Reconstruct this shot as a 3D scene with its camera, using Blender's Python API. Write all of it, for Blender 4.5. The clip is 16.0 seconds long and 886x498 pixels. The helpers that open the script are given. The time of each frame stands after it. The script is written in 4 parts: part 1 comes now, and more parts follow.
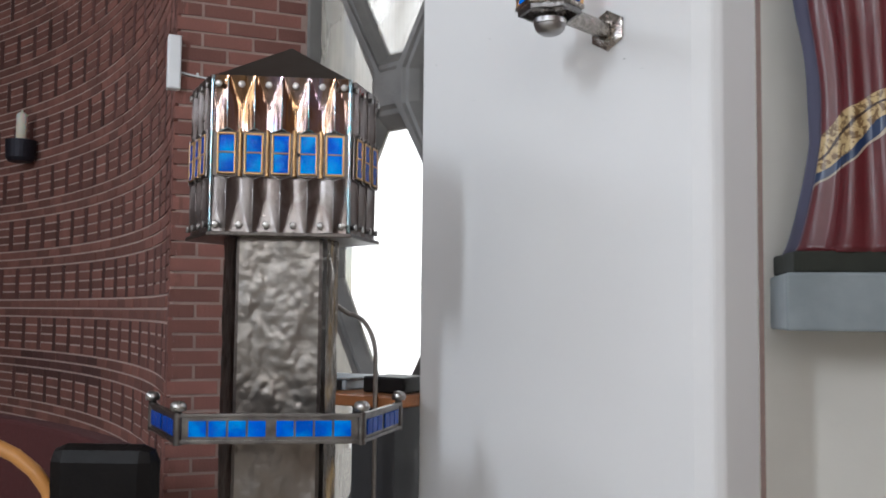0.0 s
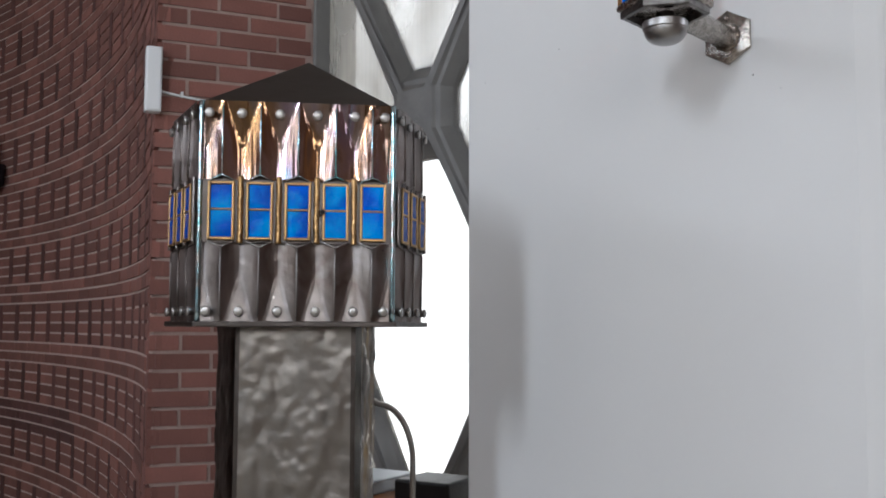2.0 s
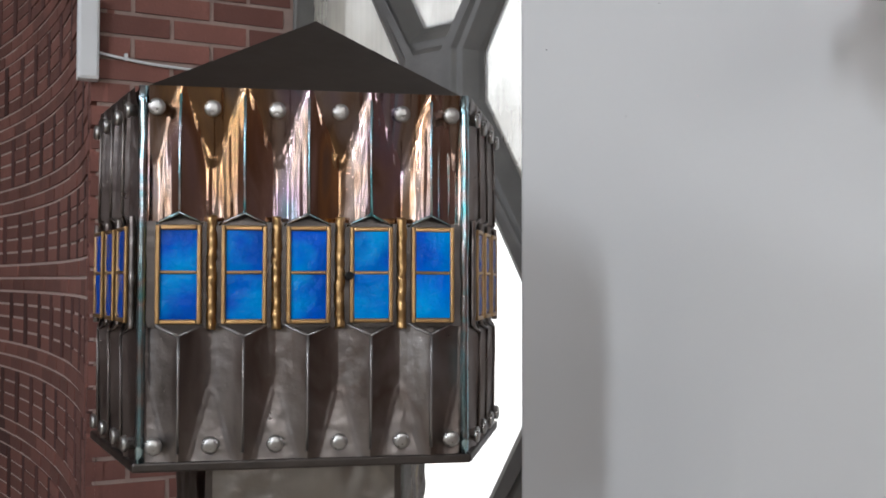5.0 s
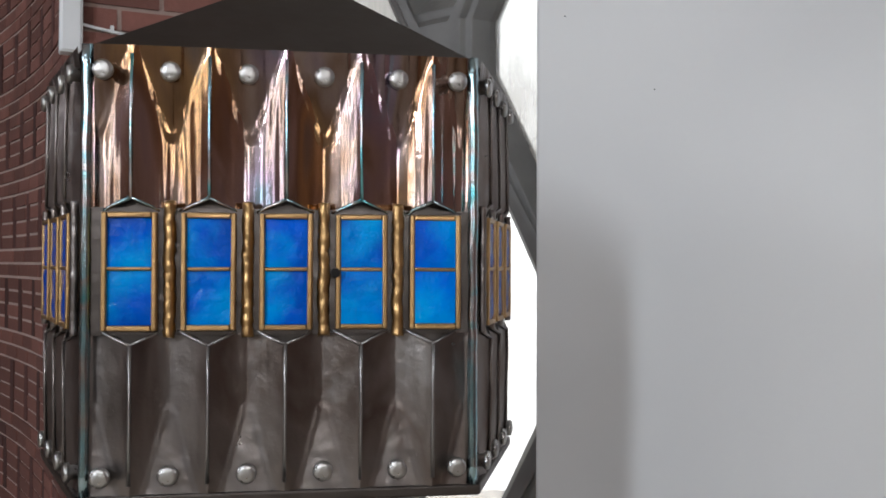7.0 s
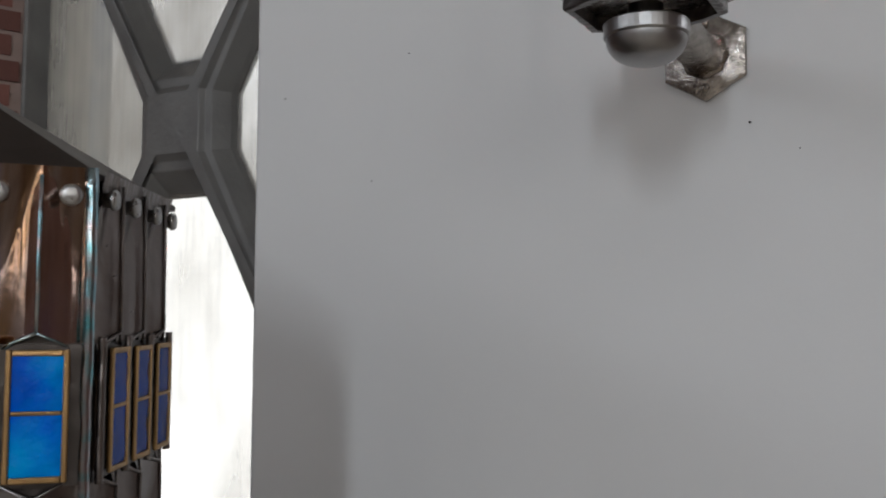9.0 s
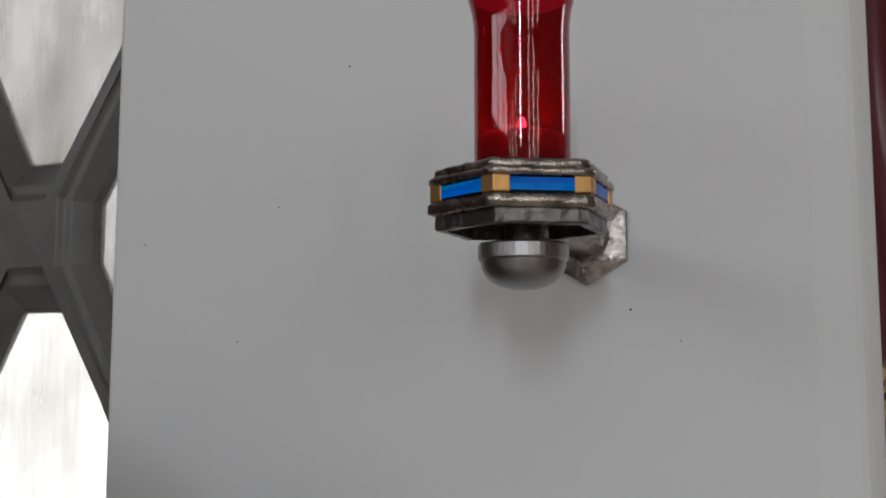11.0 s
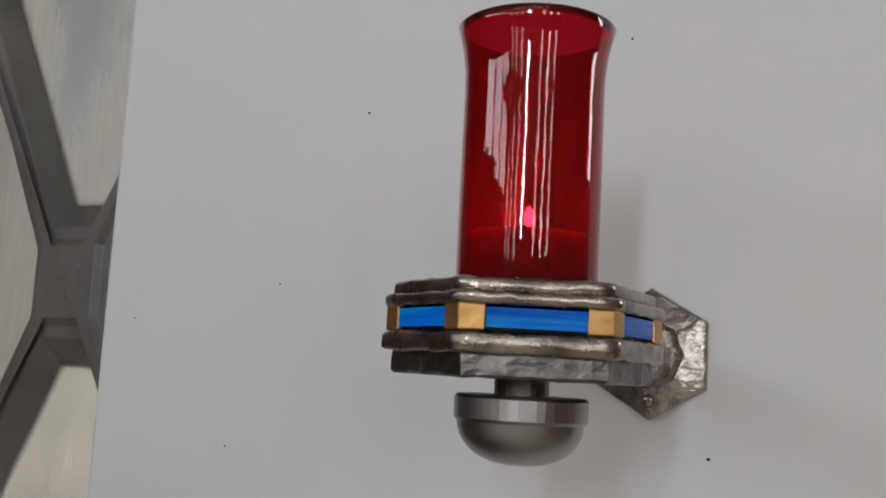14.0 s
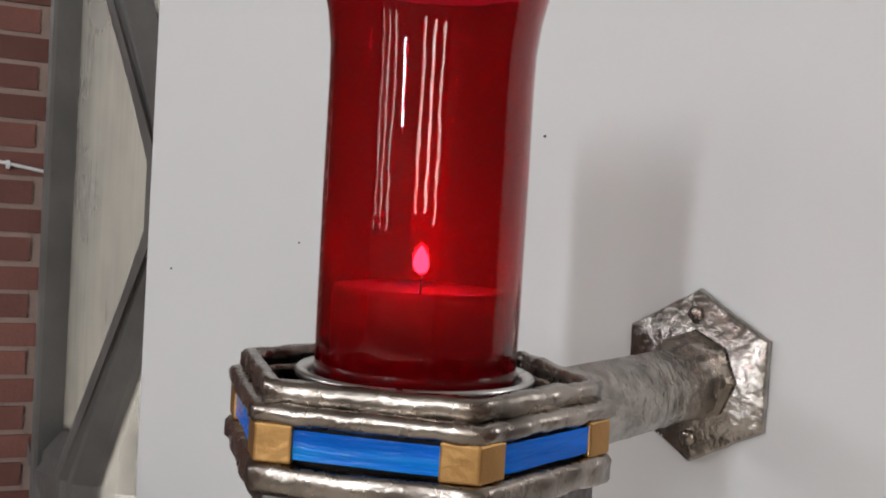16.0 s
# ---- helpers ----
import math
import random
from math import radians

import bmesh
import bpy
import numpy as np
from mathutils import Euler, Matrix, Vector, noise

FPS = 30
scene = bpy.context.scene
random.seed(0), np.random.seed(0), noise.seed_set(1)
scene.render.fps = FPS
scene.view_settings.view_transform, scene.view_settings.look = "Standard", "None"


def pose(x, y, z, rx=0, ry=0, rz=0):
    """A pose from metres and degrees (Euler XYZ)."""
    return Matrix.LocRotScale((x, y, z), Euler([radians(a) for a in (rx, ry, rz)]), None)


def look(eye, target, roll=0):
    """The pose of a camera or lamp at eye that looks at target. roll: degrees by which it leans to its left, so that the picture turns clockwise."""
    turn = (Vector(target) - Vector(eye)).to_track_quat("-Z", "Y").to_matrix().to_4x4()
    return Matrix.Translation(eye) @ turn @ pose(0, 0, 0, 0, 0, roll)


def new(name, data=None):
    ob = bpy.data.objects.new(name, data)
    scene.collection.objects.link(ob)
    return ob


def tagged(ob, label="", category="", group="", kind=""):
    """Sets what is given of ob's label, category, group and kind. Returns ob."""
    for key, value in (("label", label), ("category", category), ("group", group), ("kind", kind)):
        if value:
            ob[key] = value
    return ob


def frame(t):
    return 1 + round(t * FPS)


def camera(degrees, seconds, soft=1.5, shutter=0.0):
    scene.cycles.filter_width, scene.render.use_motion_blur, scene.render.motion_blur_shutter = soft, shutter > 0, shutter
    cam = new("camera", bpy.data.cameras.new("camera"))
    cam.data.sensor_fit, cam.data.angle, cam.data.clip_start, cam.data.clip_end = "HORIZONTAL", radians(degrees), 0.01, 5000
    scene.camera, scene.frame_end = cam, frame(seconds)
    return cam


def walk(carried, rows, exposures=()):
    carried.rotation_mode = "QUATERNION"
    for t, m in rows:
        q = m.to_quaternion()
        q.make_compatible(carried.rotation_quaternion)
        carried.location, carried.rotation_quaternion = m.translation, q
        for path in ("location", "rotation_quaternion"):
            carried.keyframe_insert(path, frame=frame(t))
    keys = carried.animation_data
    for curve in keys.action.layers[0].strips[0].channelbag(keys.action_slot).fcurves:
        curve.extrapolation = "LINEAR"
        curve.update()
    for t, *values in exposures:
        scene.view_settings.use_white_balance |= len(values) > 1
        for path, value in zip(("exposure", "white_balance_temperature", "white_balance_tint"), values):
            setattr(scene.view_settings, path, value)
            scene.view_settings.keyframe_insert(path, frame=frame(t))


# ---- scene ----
cam = camera(49.8, 16.0, soft=1.8, shutter=0.3)
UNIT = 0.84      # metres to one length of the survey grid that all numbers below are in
PATH = [
    (0, (0.469, -0.168, 1.367), (0.046, 1.782, 1.502), 0.6),
    (0.5, (0.309, 0.112, 1.438), (-0.121, 2.06, 1.579), 0.7),
    (1, (0.162, 0.34, 1.565), (-0.253, 2.292, 1.707), 0.7),
    (1.5, (0.098, 0.476, 1.589), (-0.31, 2.428, 1.738), 0.4),
    (2, (0.043, 0.69, 1.631), (-0.355, 2.644, 1.791), 0.2),
    (2.5, (-0.031, 0.992, 1.737), (-0.416, 2.948, 1.903), 0.1),
    (3, (-0.068, 1.119, 1.722), (-0.45, 3.068, 1.953), -0.5),
    (5.3, (-0.367, 1.626, 1.91), (-0.681, 3.601, 1.956), 0.1),
    (5.5, (-0.36, 1.674, 1.907), (-0.676, 3.648, 1.945), 0.0),
    (6, (-0.353, 1.752, 1.909), (-0.675, 3.726, 1.931), -0.1),
    (6.5, (-0.359, 1.776, 1.913), (-0.69, 3.749, 1.937), 0.1),
    (7, (-0.386, 1.782, 1.92), (-0.723, 3.753, 1.95), 0.2),
    (7.5, (-0.381, 1.795, 1.94), (-0.695, 3.77, 1.978), 0.7),
    (8, (-0.338, 1.84, 1.973), (-0.459, 3.835, 2.05), 0.9),
    (8.5, (-0.255, 1.899, 1.992), (-0.263, 3.896, 2.101), 0.5),
    (9, (-0.194, 1.915, 2.019), (-0.132, 3.909, 2.159), 0.3),
    (9.5, (-0.165, 1.972, 2.056), (-0.012, 3.959, 2.221), 0.2),
    (9.7, (-0.159, 1.972, 2.089), (0.044, 3.954, 2.269), 0.0),
    (11.8, (-0.158, 2.002, 2.352), (0.146, 3.964, 2.586), -0.3),
    (12, (-0.156, 1.982, 2.359), (0.147, 3.943, 2.605), -0.6),
    (12.5, (-0.112, 2.004, 2.382), (0.127, 3.974, 2.625), -0.1),
    (13, (-0.063, 2.127, 2.41), (0.078, 4.108, 2.644), 0.3),
    (13.5, (-0.021, 2.248, 2.431), (0.077, 4.232, 2.667), 1.9),
    (14, (0.047, 2.349, 2.442), (0.049, 4.334, 2.689), 3.1),
    (14.5, (0.184, 2.46, 2.476), (-0.041, 4.427, 2.758), 3.8),
    (15, (0.237, 2.534, 2.551), (-0.045, 4.505, 2.746), 4.2),
    (15.5, (0.265, 2.579, 2.61), (-0.15, 4.536, 2.629), 3.7),
    (16, (0.257, 2.615, 2.607), (-0.154, 4.571, 2.54), 3.4),
]
walk(cam, [(t, look(Vector(eye) * UNIT, Vector(target) * UNIT, roll)) for t, eye, target, roll in PATH],
     [(0.0, 0.12, 6100, 10), (1.0, 0.0, 6050, 10), (2.0, -0.15, 6050, 10), (3.0, -0.3, 6150, 10), (5.5, -0.12, 6200, 10), (7.5, -0.12, 6200, 10), (8.5, -0.5, 6280, 10), (9.0, -0.82, 6300, 10), (9.7, -0.87, 6320, 10),
      (12.5, -0.83, 6420, 10), (13.5, -0.66, 6480, 10), (14.5, -0.42, 6540, 11), (16.0, -0.16, 6560, 12)])

# ---- light ----
world = bpy.data.worlds.new("sky")
scene.world = world
world.use_nodes = True
wn, wl = world.node_tree.nodes, world.node_tree.links
sky = wn.new("ShaderNodeTexSky")
sky.sky_type, sky.sun_disc = "NISHITA", False
sky.sun_elevation, sky.sun_rotation = radians(38), radians(200)
wn["Background"].inputs["Strength"].default_value = 0.12
wl.new(sky.outputs[0], wn["Background"].inputs["Color"])
sun = new("sun", bpy.data.lights.new("sun", "SUN"))
sun.data.energy, sun.data.angle, sun.data.color = 1.2, radians(10), (1.0, 0.96, 0.9)
sun.matrix_world = look((-4, -9, 8), (0, 0, 0))

FLOOR, CEIL = -0.27, 6.2
D = Vector((0.856, -0.517, 0))          # along the pier face and the window wall
NB = Vector((0.517, 0.856, 0))          # into the pier, out through the window wall
BASE = {}


def window_or_fill_lamp(x, y, z, w, h, watts, toward, colour=(0.94, 0.965, 1.0)):
    data = bpy.data.lights.new("window_or_fill_light", "AREA")
    data.shape, data.size, data.size_y, data.energy, data.color = "RECTANGLE", w * UNIT, h * UNIT, watts, colour
    ob = new("window_or_fill_light", data)
    m = look((0, 0, 0), toward)
    ob.matrix_world = Matrix.Translation(Vector((x, y, z)) * UNIT) @ m
    return ob


BACK_WINDOWS = ((-8.0, 4.0, 3.2, 22), (-6.3, 4.0, 3.2, 24), (-4.6, 4.0, 3.2, 24), (-2.6, 4.65, 2.4, 200), (0.6, 4.1, 3.0, 36), (2.4, 4.1, 3.0, 46), (4.2, 4.1, 3.0, 34))
for wx, wz, wh, watts in BACK_WINDOWS:
    window_or_fill_lamp(wx, -5.93, wz, 0.42, wh, watts, (0, 1, 0), (0.89, 0.95, 1.0) if watts == 200 else (1.0, 0.965, 0.92))
WEST_WINDOWS = ((1.5, 5.3, 2.3, 1.1, 50), (-1.2, 5.3, 2.3, 1.1, 50), (-3.9, 5.3, 2.3, 1.1, 46))
for wy, wz, ww, wh, watts in WEST_WINDOWS:
    window_or_fill_lamp(-8.93, wy, wz, ww, wh, watts, (1, 0, 0))
window_or_fill_lamp(5.43, 4.1, 4.7, 0.6, 2.0, 40, (-1, 0, 0))
# Unseen overhead fill, added under the closed ceiling to lift the room.
window_or_fill_lamp(-1.5, -2.0, 6.15, 5.0, 0.6, 30, (0, 0, -1))


# ---- materials ----
def mat(name, base=(0.5, 0.5, 0.5), rough=0.6, metal=0.0, spread=0.12, scale=8.0, bump=0.2, bump_scale=60.0, dirt=None, dirt_scale=2.0,
        dirt_amount=0.4, stretch=(1, 1, 1), rough_spread=0.1, each=0.0, distance=0.004, coat=0.0):
    m = bpy.data.materials.new(name)
    m.use_nodes = True
    n, l = m.node_tree.nodes, m.node_tree.links
    b = n["Principled BSDF"]
    b.inputs["Metallic"].default_value, b.inputs["Coat Weight"].default_value = metal, coat
    tc, mp = n.new("ShaderNodeTexCoord"), n.new("ShaderNodeMapping")
    mp.inputs["Scale"].default_value = stretch
    l.new(tc.outputs["Object"], mp.inputs["Vector"])

    def tex(sc, detail=5):
        t = n.new("ShaderNodeTexNoise")
        t.inputs["Scale"].default_value, t.inputs["Detail"].default_value = sc, detail
        l.new(mp.outputs[0], t.inputs["Vector"])
        return t
    fine = tex(scale)
    ramp = n.new("ShaderNodeMapRange")
    ramp.inputs["To Min"].default_value, ramp.inputs["To Max"].default_value = 1 - spread * 2, 1 + spread * 2
    l.new(fine.outputs["Fac"], ramp.inputs["Value"])
    mul = n.new("ShaderNodeVectorMath")
    mul.operation = "SCALE"
    mul.inputs[0].default_value = base
    l.new(ramp.outputs[0], mul.inputs["Scale"])
    col = mul.outputs[0]
    if each:
        info, r2, m2 = n.new("ShaderNodeObjectInfo"), n.new("ShaderNodeMapRange"), n.new("ShaderNodeVectorMath")
        geo, add, fr = n.new("ShaderNodeNewGeometry"), n.new("ShaderNodeMath"), n.new("ShaderNodeMath")
        add.operation, fr.operation, m2.operation = "ADD", "FRACT", "SCALE"
        l.new(info.outputs["Random"], add.inputs[0])
        l.new(geo.outputs["Random Per Island"], add.inputs[1])
        l.new(add.outputs[0], fr.inputs[0])
        l.new(fr.outputs[0], r2.inputs["Value"])
        r2.inputs["To Min"].default_value, r2.inputs["To Max"].default_value = 1 - each, 1 + each
        l.new(col, m2.inputs[0])
        l.new(r2.outputs[0], m2.inputs["Scale"])
        col = m2.outputs[0]
    if dirt:
        big, rr, mix = tex(dirt_scale, 6), n.new("ShaderNodeMapRange"), n.new("ShaderNodeMix")
        rr.inputs["From Min"].default_value, rr.inputs["From Max"].default_value = 0.45, 0.7
        rr.inputs["To Max"].default_value = dirt_amount
        l.new(big.outputs["Fac"], rr.inputs["Value"])
        mix.data_type = "RGBA"
        l.new(rr.outputs[0], mix.inputs["Factor"])
        l.new(col, mix.inputs["A"])
        mix.inputs["B"].default_value = (*dirt, 1)
        col = mix.outputs["Result"]
    l.new(col, b.inputs["Base Color"])
    r3 = n.new("ShaderNodeMapRange")
    r3.inputs["To Min"].default_value, r3.inputs["To Max"].default_value = max(0.02, rough - rough_spread), min(1, rough + rough_spread)
    l.new(tex(scale * 1.7).outputs["Fac"], r3.inputs["Value"])
    l.new(r3.outputs[0], b.inputs["Roughness"])
    if bump:
        bp = n.new("ShaderNodeBump")
        bp.inputs["Strength"].default_value, bp.inputs["Distance"].default_value = bump, distance
        l.new(tex(bump_scale).outputs["Fac"], bp.inputs["Height"])
        l.new(bp.outputs[0], b.inputs["Normal"])
    return m


def heat_tint(name, stops, scale, rough, bump, bump_scale, stretch=(1, 1, 1), distance=0.004):
    """Steel with heat colours: bands of straw, copper, violet and blue that drift over it."""
    m = mat(name, (0.5, 0.45, 0.4), rough, 1.0, 0.1, 30, bump, bump_scale, distance=distance)
    n, l = m.node_tree.nodes, m.node_tree.links
    tc, mp, t, r = n.new("ShaderNodeTexCoord"), n.new("ShaderNodeMapping"), n.new("ShaderNodeTexNoise"), n.new("ShaderNodeValToRGB")
    mp.inputs["Scale"].default_value = stretch
    t.inputs["Scale"].default_value, t.inputs["Detail"].default_value, t.inputs["Distortion"].default_value = scale, 4, 0.6
    l.new(tc.outputs["Object"], mp.inputs["Vector"])
    l.new(mp.outputs[0], t.inputs["Vector"])
    l.new(t.outputs["Fac"], r.inputs["Fac"])
    e = r.color_ramp.elements
    e[0].position, e[0].color = stops[0][0], (*stops[0][1], 1)
    e[1].position, e[1].color = stops[-1][0], (*stops[-1][1], 1)
    for p, c in stops[1:-1]:
        e.new(p).color = (*c, 1)
    l.new(r.outputs["Color"], n["Principled BSDF"].inputs["Base Color"])
    return m


PLASTER = mat("white_plaster", (0.72, 0.72, 0.725), 0.85, 0, 0.015, 3, 0.12, 45, (0.66, 0.66, 0.655), 0.7, 0.35)
WALL_BEIGE = mat("beige_plaster", (0.62, 0.6, 0.55), 0.85, 0, 0.03, 4, 0.15, 40, (0.5, 0.47, 0.42), 0.9, 0.4)
WALL_FAR = mat("far_brickwork", (0.2, 0.13, 0.11), 0.9, 0, 0.1, 6, 0.2, 40, (0.14, 0.09, 0.08), 1.5, 0.4)
WALL_PALE = mat("pale_worn_plaster", (0.4, 0.37, 0.33), 0.85, 0, 0.05, 5, 0.2, 40, (0.3, 0.27, 0.24), 1.1, 0.5)
CONCRETE = mat("tracery_concrete", (0.135, 0.13, 0.124), 0.4, 0, 0.22, 6, 0.35, 60, (0.06, 0.057, 0.054), 2.6, 0.7)
BRICK = mat("red_brick", (0.215, 0.093, 0.075), 0.9, 0, 0.14, 14, 0.5, 90, (0.12, 0.06, 0.05), 4, 0.5, each=0.28)
BRICK_END = mat("red_brick_end", (0.2, 0.083, 0.067), 0.9, 0, 0.16, 14, 0.5, 90, (0.1, 0.05, 0.043), 4, 0.5, each=0.28)
BRICK_DARK = mat("dark_brick", (0.1, 0.043, 0.038), 0.9, 0, 0.14, 14, 0.5, 90, each=0.3)
MORTAR_DULL = mat("dull_mortar", (0.34, 0.25, 0.22), 0.95, 0, 0.15, 14, 0.6, 120)
MORTAR = mat("mortar", (0.56, 0.435, 0.39), 0.95, 0, 0.1, 20, 0.6, 120)
FLOOR_STONE = mat("stone_floor", (0.56, 0.5, 0.42), 0.35, 0, 0.1, 3, 0.1, 30)
CEILING = mat("ceiling_plaster", (0.45, 0.44, 0.42), 0.9, 0, 0.04, 3, 0.1, 30)
HAMMERED = mat("hammered_steel", (0.25, 0.232, 0.215), 0.33, 1.0, 0.22, 12, 0.3, 38, (0.15, 0.125, 0.105), 6, 0.8, distance=0.006)
GILT_PATCHY = heat_tint("patchy_gilt_sheet", ((0.36, (0.05, 0.042, 0.036)), (0.46, (0.12, 0.09, 0.06)), (0.56, (0.34, 0.22, 0.09)), (0.68, (0.6, 0.43, 0.2))), 9, 0.24, 0.5, 26, (1, 1, 0.35), 0.012)
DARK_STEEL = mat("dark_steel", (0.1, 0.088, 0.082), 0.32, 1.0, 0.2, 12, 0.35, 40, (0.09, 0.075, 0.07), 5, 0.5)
ROOF_STEEL = mat("bronzed_sheet", (0.085, 0.068, 0.06), 0.5, 1.0, 0.15, 6, 0.15, 25, (0.05, 0.04, 0.035), 4, 0.5)
TINTED = heat_tint("heat_tinted_steel", ((0.3, (0.26, 0.22, 0.21)), (0.39, (0.48, 0.29, 0.14)), (0.46, (0.33, 0.2, 0.13)), (0.53, (0.47, 0.36, 0.32)),
                                         (0.61, (0.42, 0.33, 0.42)), (0.7, (0.2, 0.42, 0.52))), 11, 0.12, 0.06, 50, (1, 1, 0.4), 0.005)
PLAIN_STEEL = heat_tint("greyed_steel", ((0.3, (0.14, 0.123, 0.116)), (0.48, (0.235, 0.211, 0.202)), (0.6, (0.165, 0.137, 0.123)), (0.72, (0.32, 0.303, 0.298))),
                        7, 0.32, 0.28, 55, (1, 1, 0.6))
# Heat tint made brighter, so the edge highlight sits in the colour.
EDGE_TINT = heat_tint("tinted_edge", ((0.32, (0.5, 0.47, 0.46)), (0.48, (0.3, 0.52, 0.6)), (0.56, (0.55, 0.5, 0.52)), (0.68, (0.2, 0.55, 0.62))), 14, 0.16, 0.1, 40)
GOLD = mat("gilded_brass", (0.46, 0.29, 0.13), 0.34, 1.0, 0.1, 30, 0.25, 80, (0.3, 0.19, 0.09), 12, 0.5)
BRASS_MATT = mat("satin_brass", (0.52, 0.3, 0.115), 0.45, 1.0, 0.06, 40, 0.2, 120)
SATIN = mat("satin_steel", (0.33, 0.32, 0.315), 0.35, 1.0, 0.15, 20, 0.15, 30, (0.28, 0.27, 0.265), 14, 0.6)
RIVET_STEEL = mat("dull_rivet", (0.4, 0.39, 0.38), 0.3, 1.0, 0.25, 60, 0.5, 90, (0.2, 0.19, 0.18), 40, 0.6)
SILVER = mat("bright_rivet", (0.58, 0.57, 0.55), 0.3, 1.0, 0.08, 40, 0.2, 60)
PEWTER = mat("cast_pewter", (0.36, 0.318, 0.28), 0.27, 1.0, 0.22, 40, 0.4, 75, (0.1, 0.082, 0.07), 34, 0.85, distance=0.004)
CHASED = mat("chased_pewter", (0.46, 0.425, 0.39), 0.24, 1.0, 0.25, 60, 0.7, 150, (0.13, 0.115, 0.1), 55, 0.7, distance=0.0028)
# Pewter again, with shade under and inside the bracket put into its colour.
PEWTER_SHADED = mat("shadowed_pewter", (0.17, 0.16, 0.155), 0.36, 1.0, 0.2, 30, 0.6, 70, (0.1, 0.09, 0.085), 26, 0.8)
BLUE = mat("blue_enamel", (0.0002, 0.1, 0.64), 0.16, 0, 0.36, 14, 0.7, 70, (0.0005, 0.36, 0.84), 15, 0.9, each=0.16, distance=0.005)
BLUE.node_tree.nodes["Principled BSDF"].inputs["Specular IOR Level"].default_value = 0.11
# Gloss streaks are put into the colour as long lighter bands, besides the bump.
BLUE_GLOSS = mat("gloss_streaked_blue_enamel", (0.0003, 0.15, 0.74), 0.12, 0, 0.4, 18, 0.8, 46, (0.001, 0.36, 0.85), 16, 0.8, stretch=(0.5, 0.5, 4), distance=0.003)
BLUE_GLOSS.node_tree.nodes["Principled BSDF"].inputs["Specular IOR Level"].default_value = 0.13
# The same enamel on side faces, their shade put into a darker blue.
BLUE_SHADED = mat("shaded_blue_enamel", (0.002, 0.05, 0.32), 0.2, 0, 0.2, 16, 0.3, 60)
BLUE_SHADED.node_tree.nodes["Principled BSDF"].inputs["Specular IOR Level"].default_value = 0.1
WOOD = mat("orange_brown_wood", (0.36, 0.14, 0.05), 0.35, 0, 0.15, 12, 0.1, 50, stretch=(0.3, 4, 4))
ARM_WOOD = mat("honey_wood", (0.45, 0.2, 0.05), 0.4, 0, 0.12, 12, 0.1, 50)
RED_CLOTH = mat("dark_red_upholstery", (0.05, 0.006, 0.006), 0.9, 0, 0.12, 40, 0.3, 200)
BLACK = mat("black_leather", (0.006, 0.005, 0.005), 0.45, 0, 0.1, 20, 0.2, 120)
BLACK.node_tree.nodes["Principled BSDF"].inputs["Specular IOR Level"].default_value = 0.2
IRON = mat("black_iron", (0.025, 0.025, 0.035), 0.55, 0.6, 0.1, 20, 0.3, 60)
WAX = mat("cream_wax", (0.8, 0.76, 0.68), 0.5, 0, 0.03, 10, 0.05, 40)
wax = WAX.node_tree.nodes["Principled BSDF"]
wax.inputs["Subsurface Weight"].default_value, wax.inputs["Subsurface Scale"].default_value = 1.0, 0.055
wax.inputs["Subsurface Radius"].default_value = (1.0, 0.6, 0.4)
WHITE_PLASTIC = mat("white_plastic", (0.72, 0.73, 0.75), 0.45, 0, 0.02, 10, 0.02, 40)
GREY_STONE = mat("grey_stone_console", (0.23, 0.26, 0.275), 0.75, 0, 0.1, 9, 0.25, 60, (0.14, 0.16, 0.17), 3, 0.5)
PIPE = mat("dull_pipe", (0.3, 0.28, 0.26), 0.35, 1.0, 0.1, 20, 0.1, 50)
TRIM_BROWN = mat("brown_edge_trim", (0.2, 0.13, 0.11), 0.6, 0, 0.1, 20, 0.1, 50)
DARK_PANEL = mat("dark_grey_panel", (0.045, 0.046, 0.05), 0.6, 0, 0.1, 10, 0.1, 50)
GREY_PAINT = mat("grey_painted_metal", (0.3, 0.33, 0.36), 0.4, 0.2, 0.05, 10, 0.1, 50)


def glass_red():
    m = bpy.data.materials.new("ruby_glass")
    m.use_nodes = True
    n, l = m.node_tree.nodes, m.node_tree.links
    b = n["Principled BSDF"]
    b.inputs["Base Color"].default_value = (0.46, 0.004, 0.014, 1)
    b.inputs["Roughness"].default_value, b.inputs["Transmission Weight"].default_value, b.inputs["IOR"].default_value = 0.02, 0.93, 1.45
    t, bp = n.new("ShaderNodeTexNoise"), n.new("ShaderNodeBump")
    t.inputs["Scale"].default_value, bp.inputs["Strength"].default_value, bp.inputs["Distance"].default_value = 10, 0.02, 0.01
    l.new(t.outputs["Fac"], bp.inputs["Height"])
    l.new(bp.outputs[0], b.inputs["Normal"])
    return m


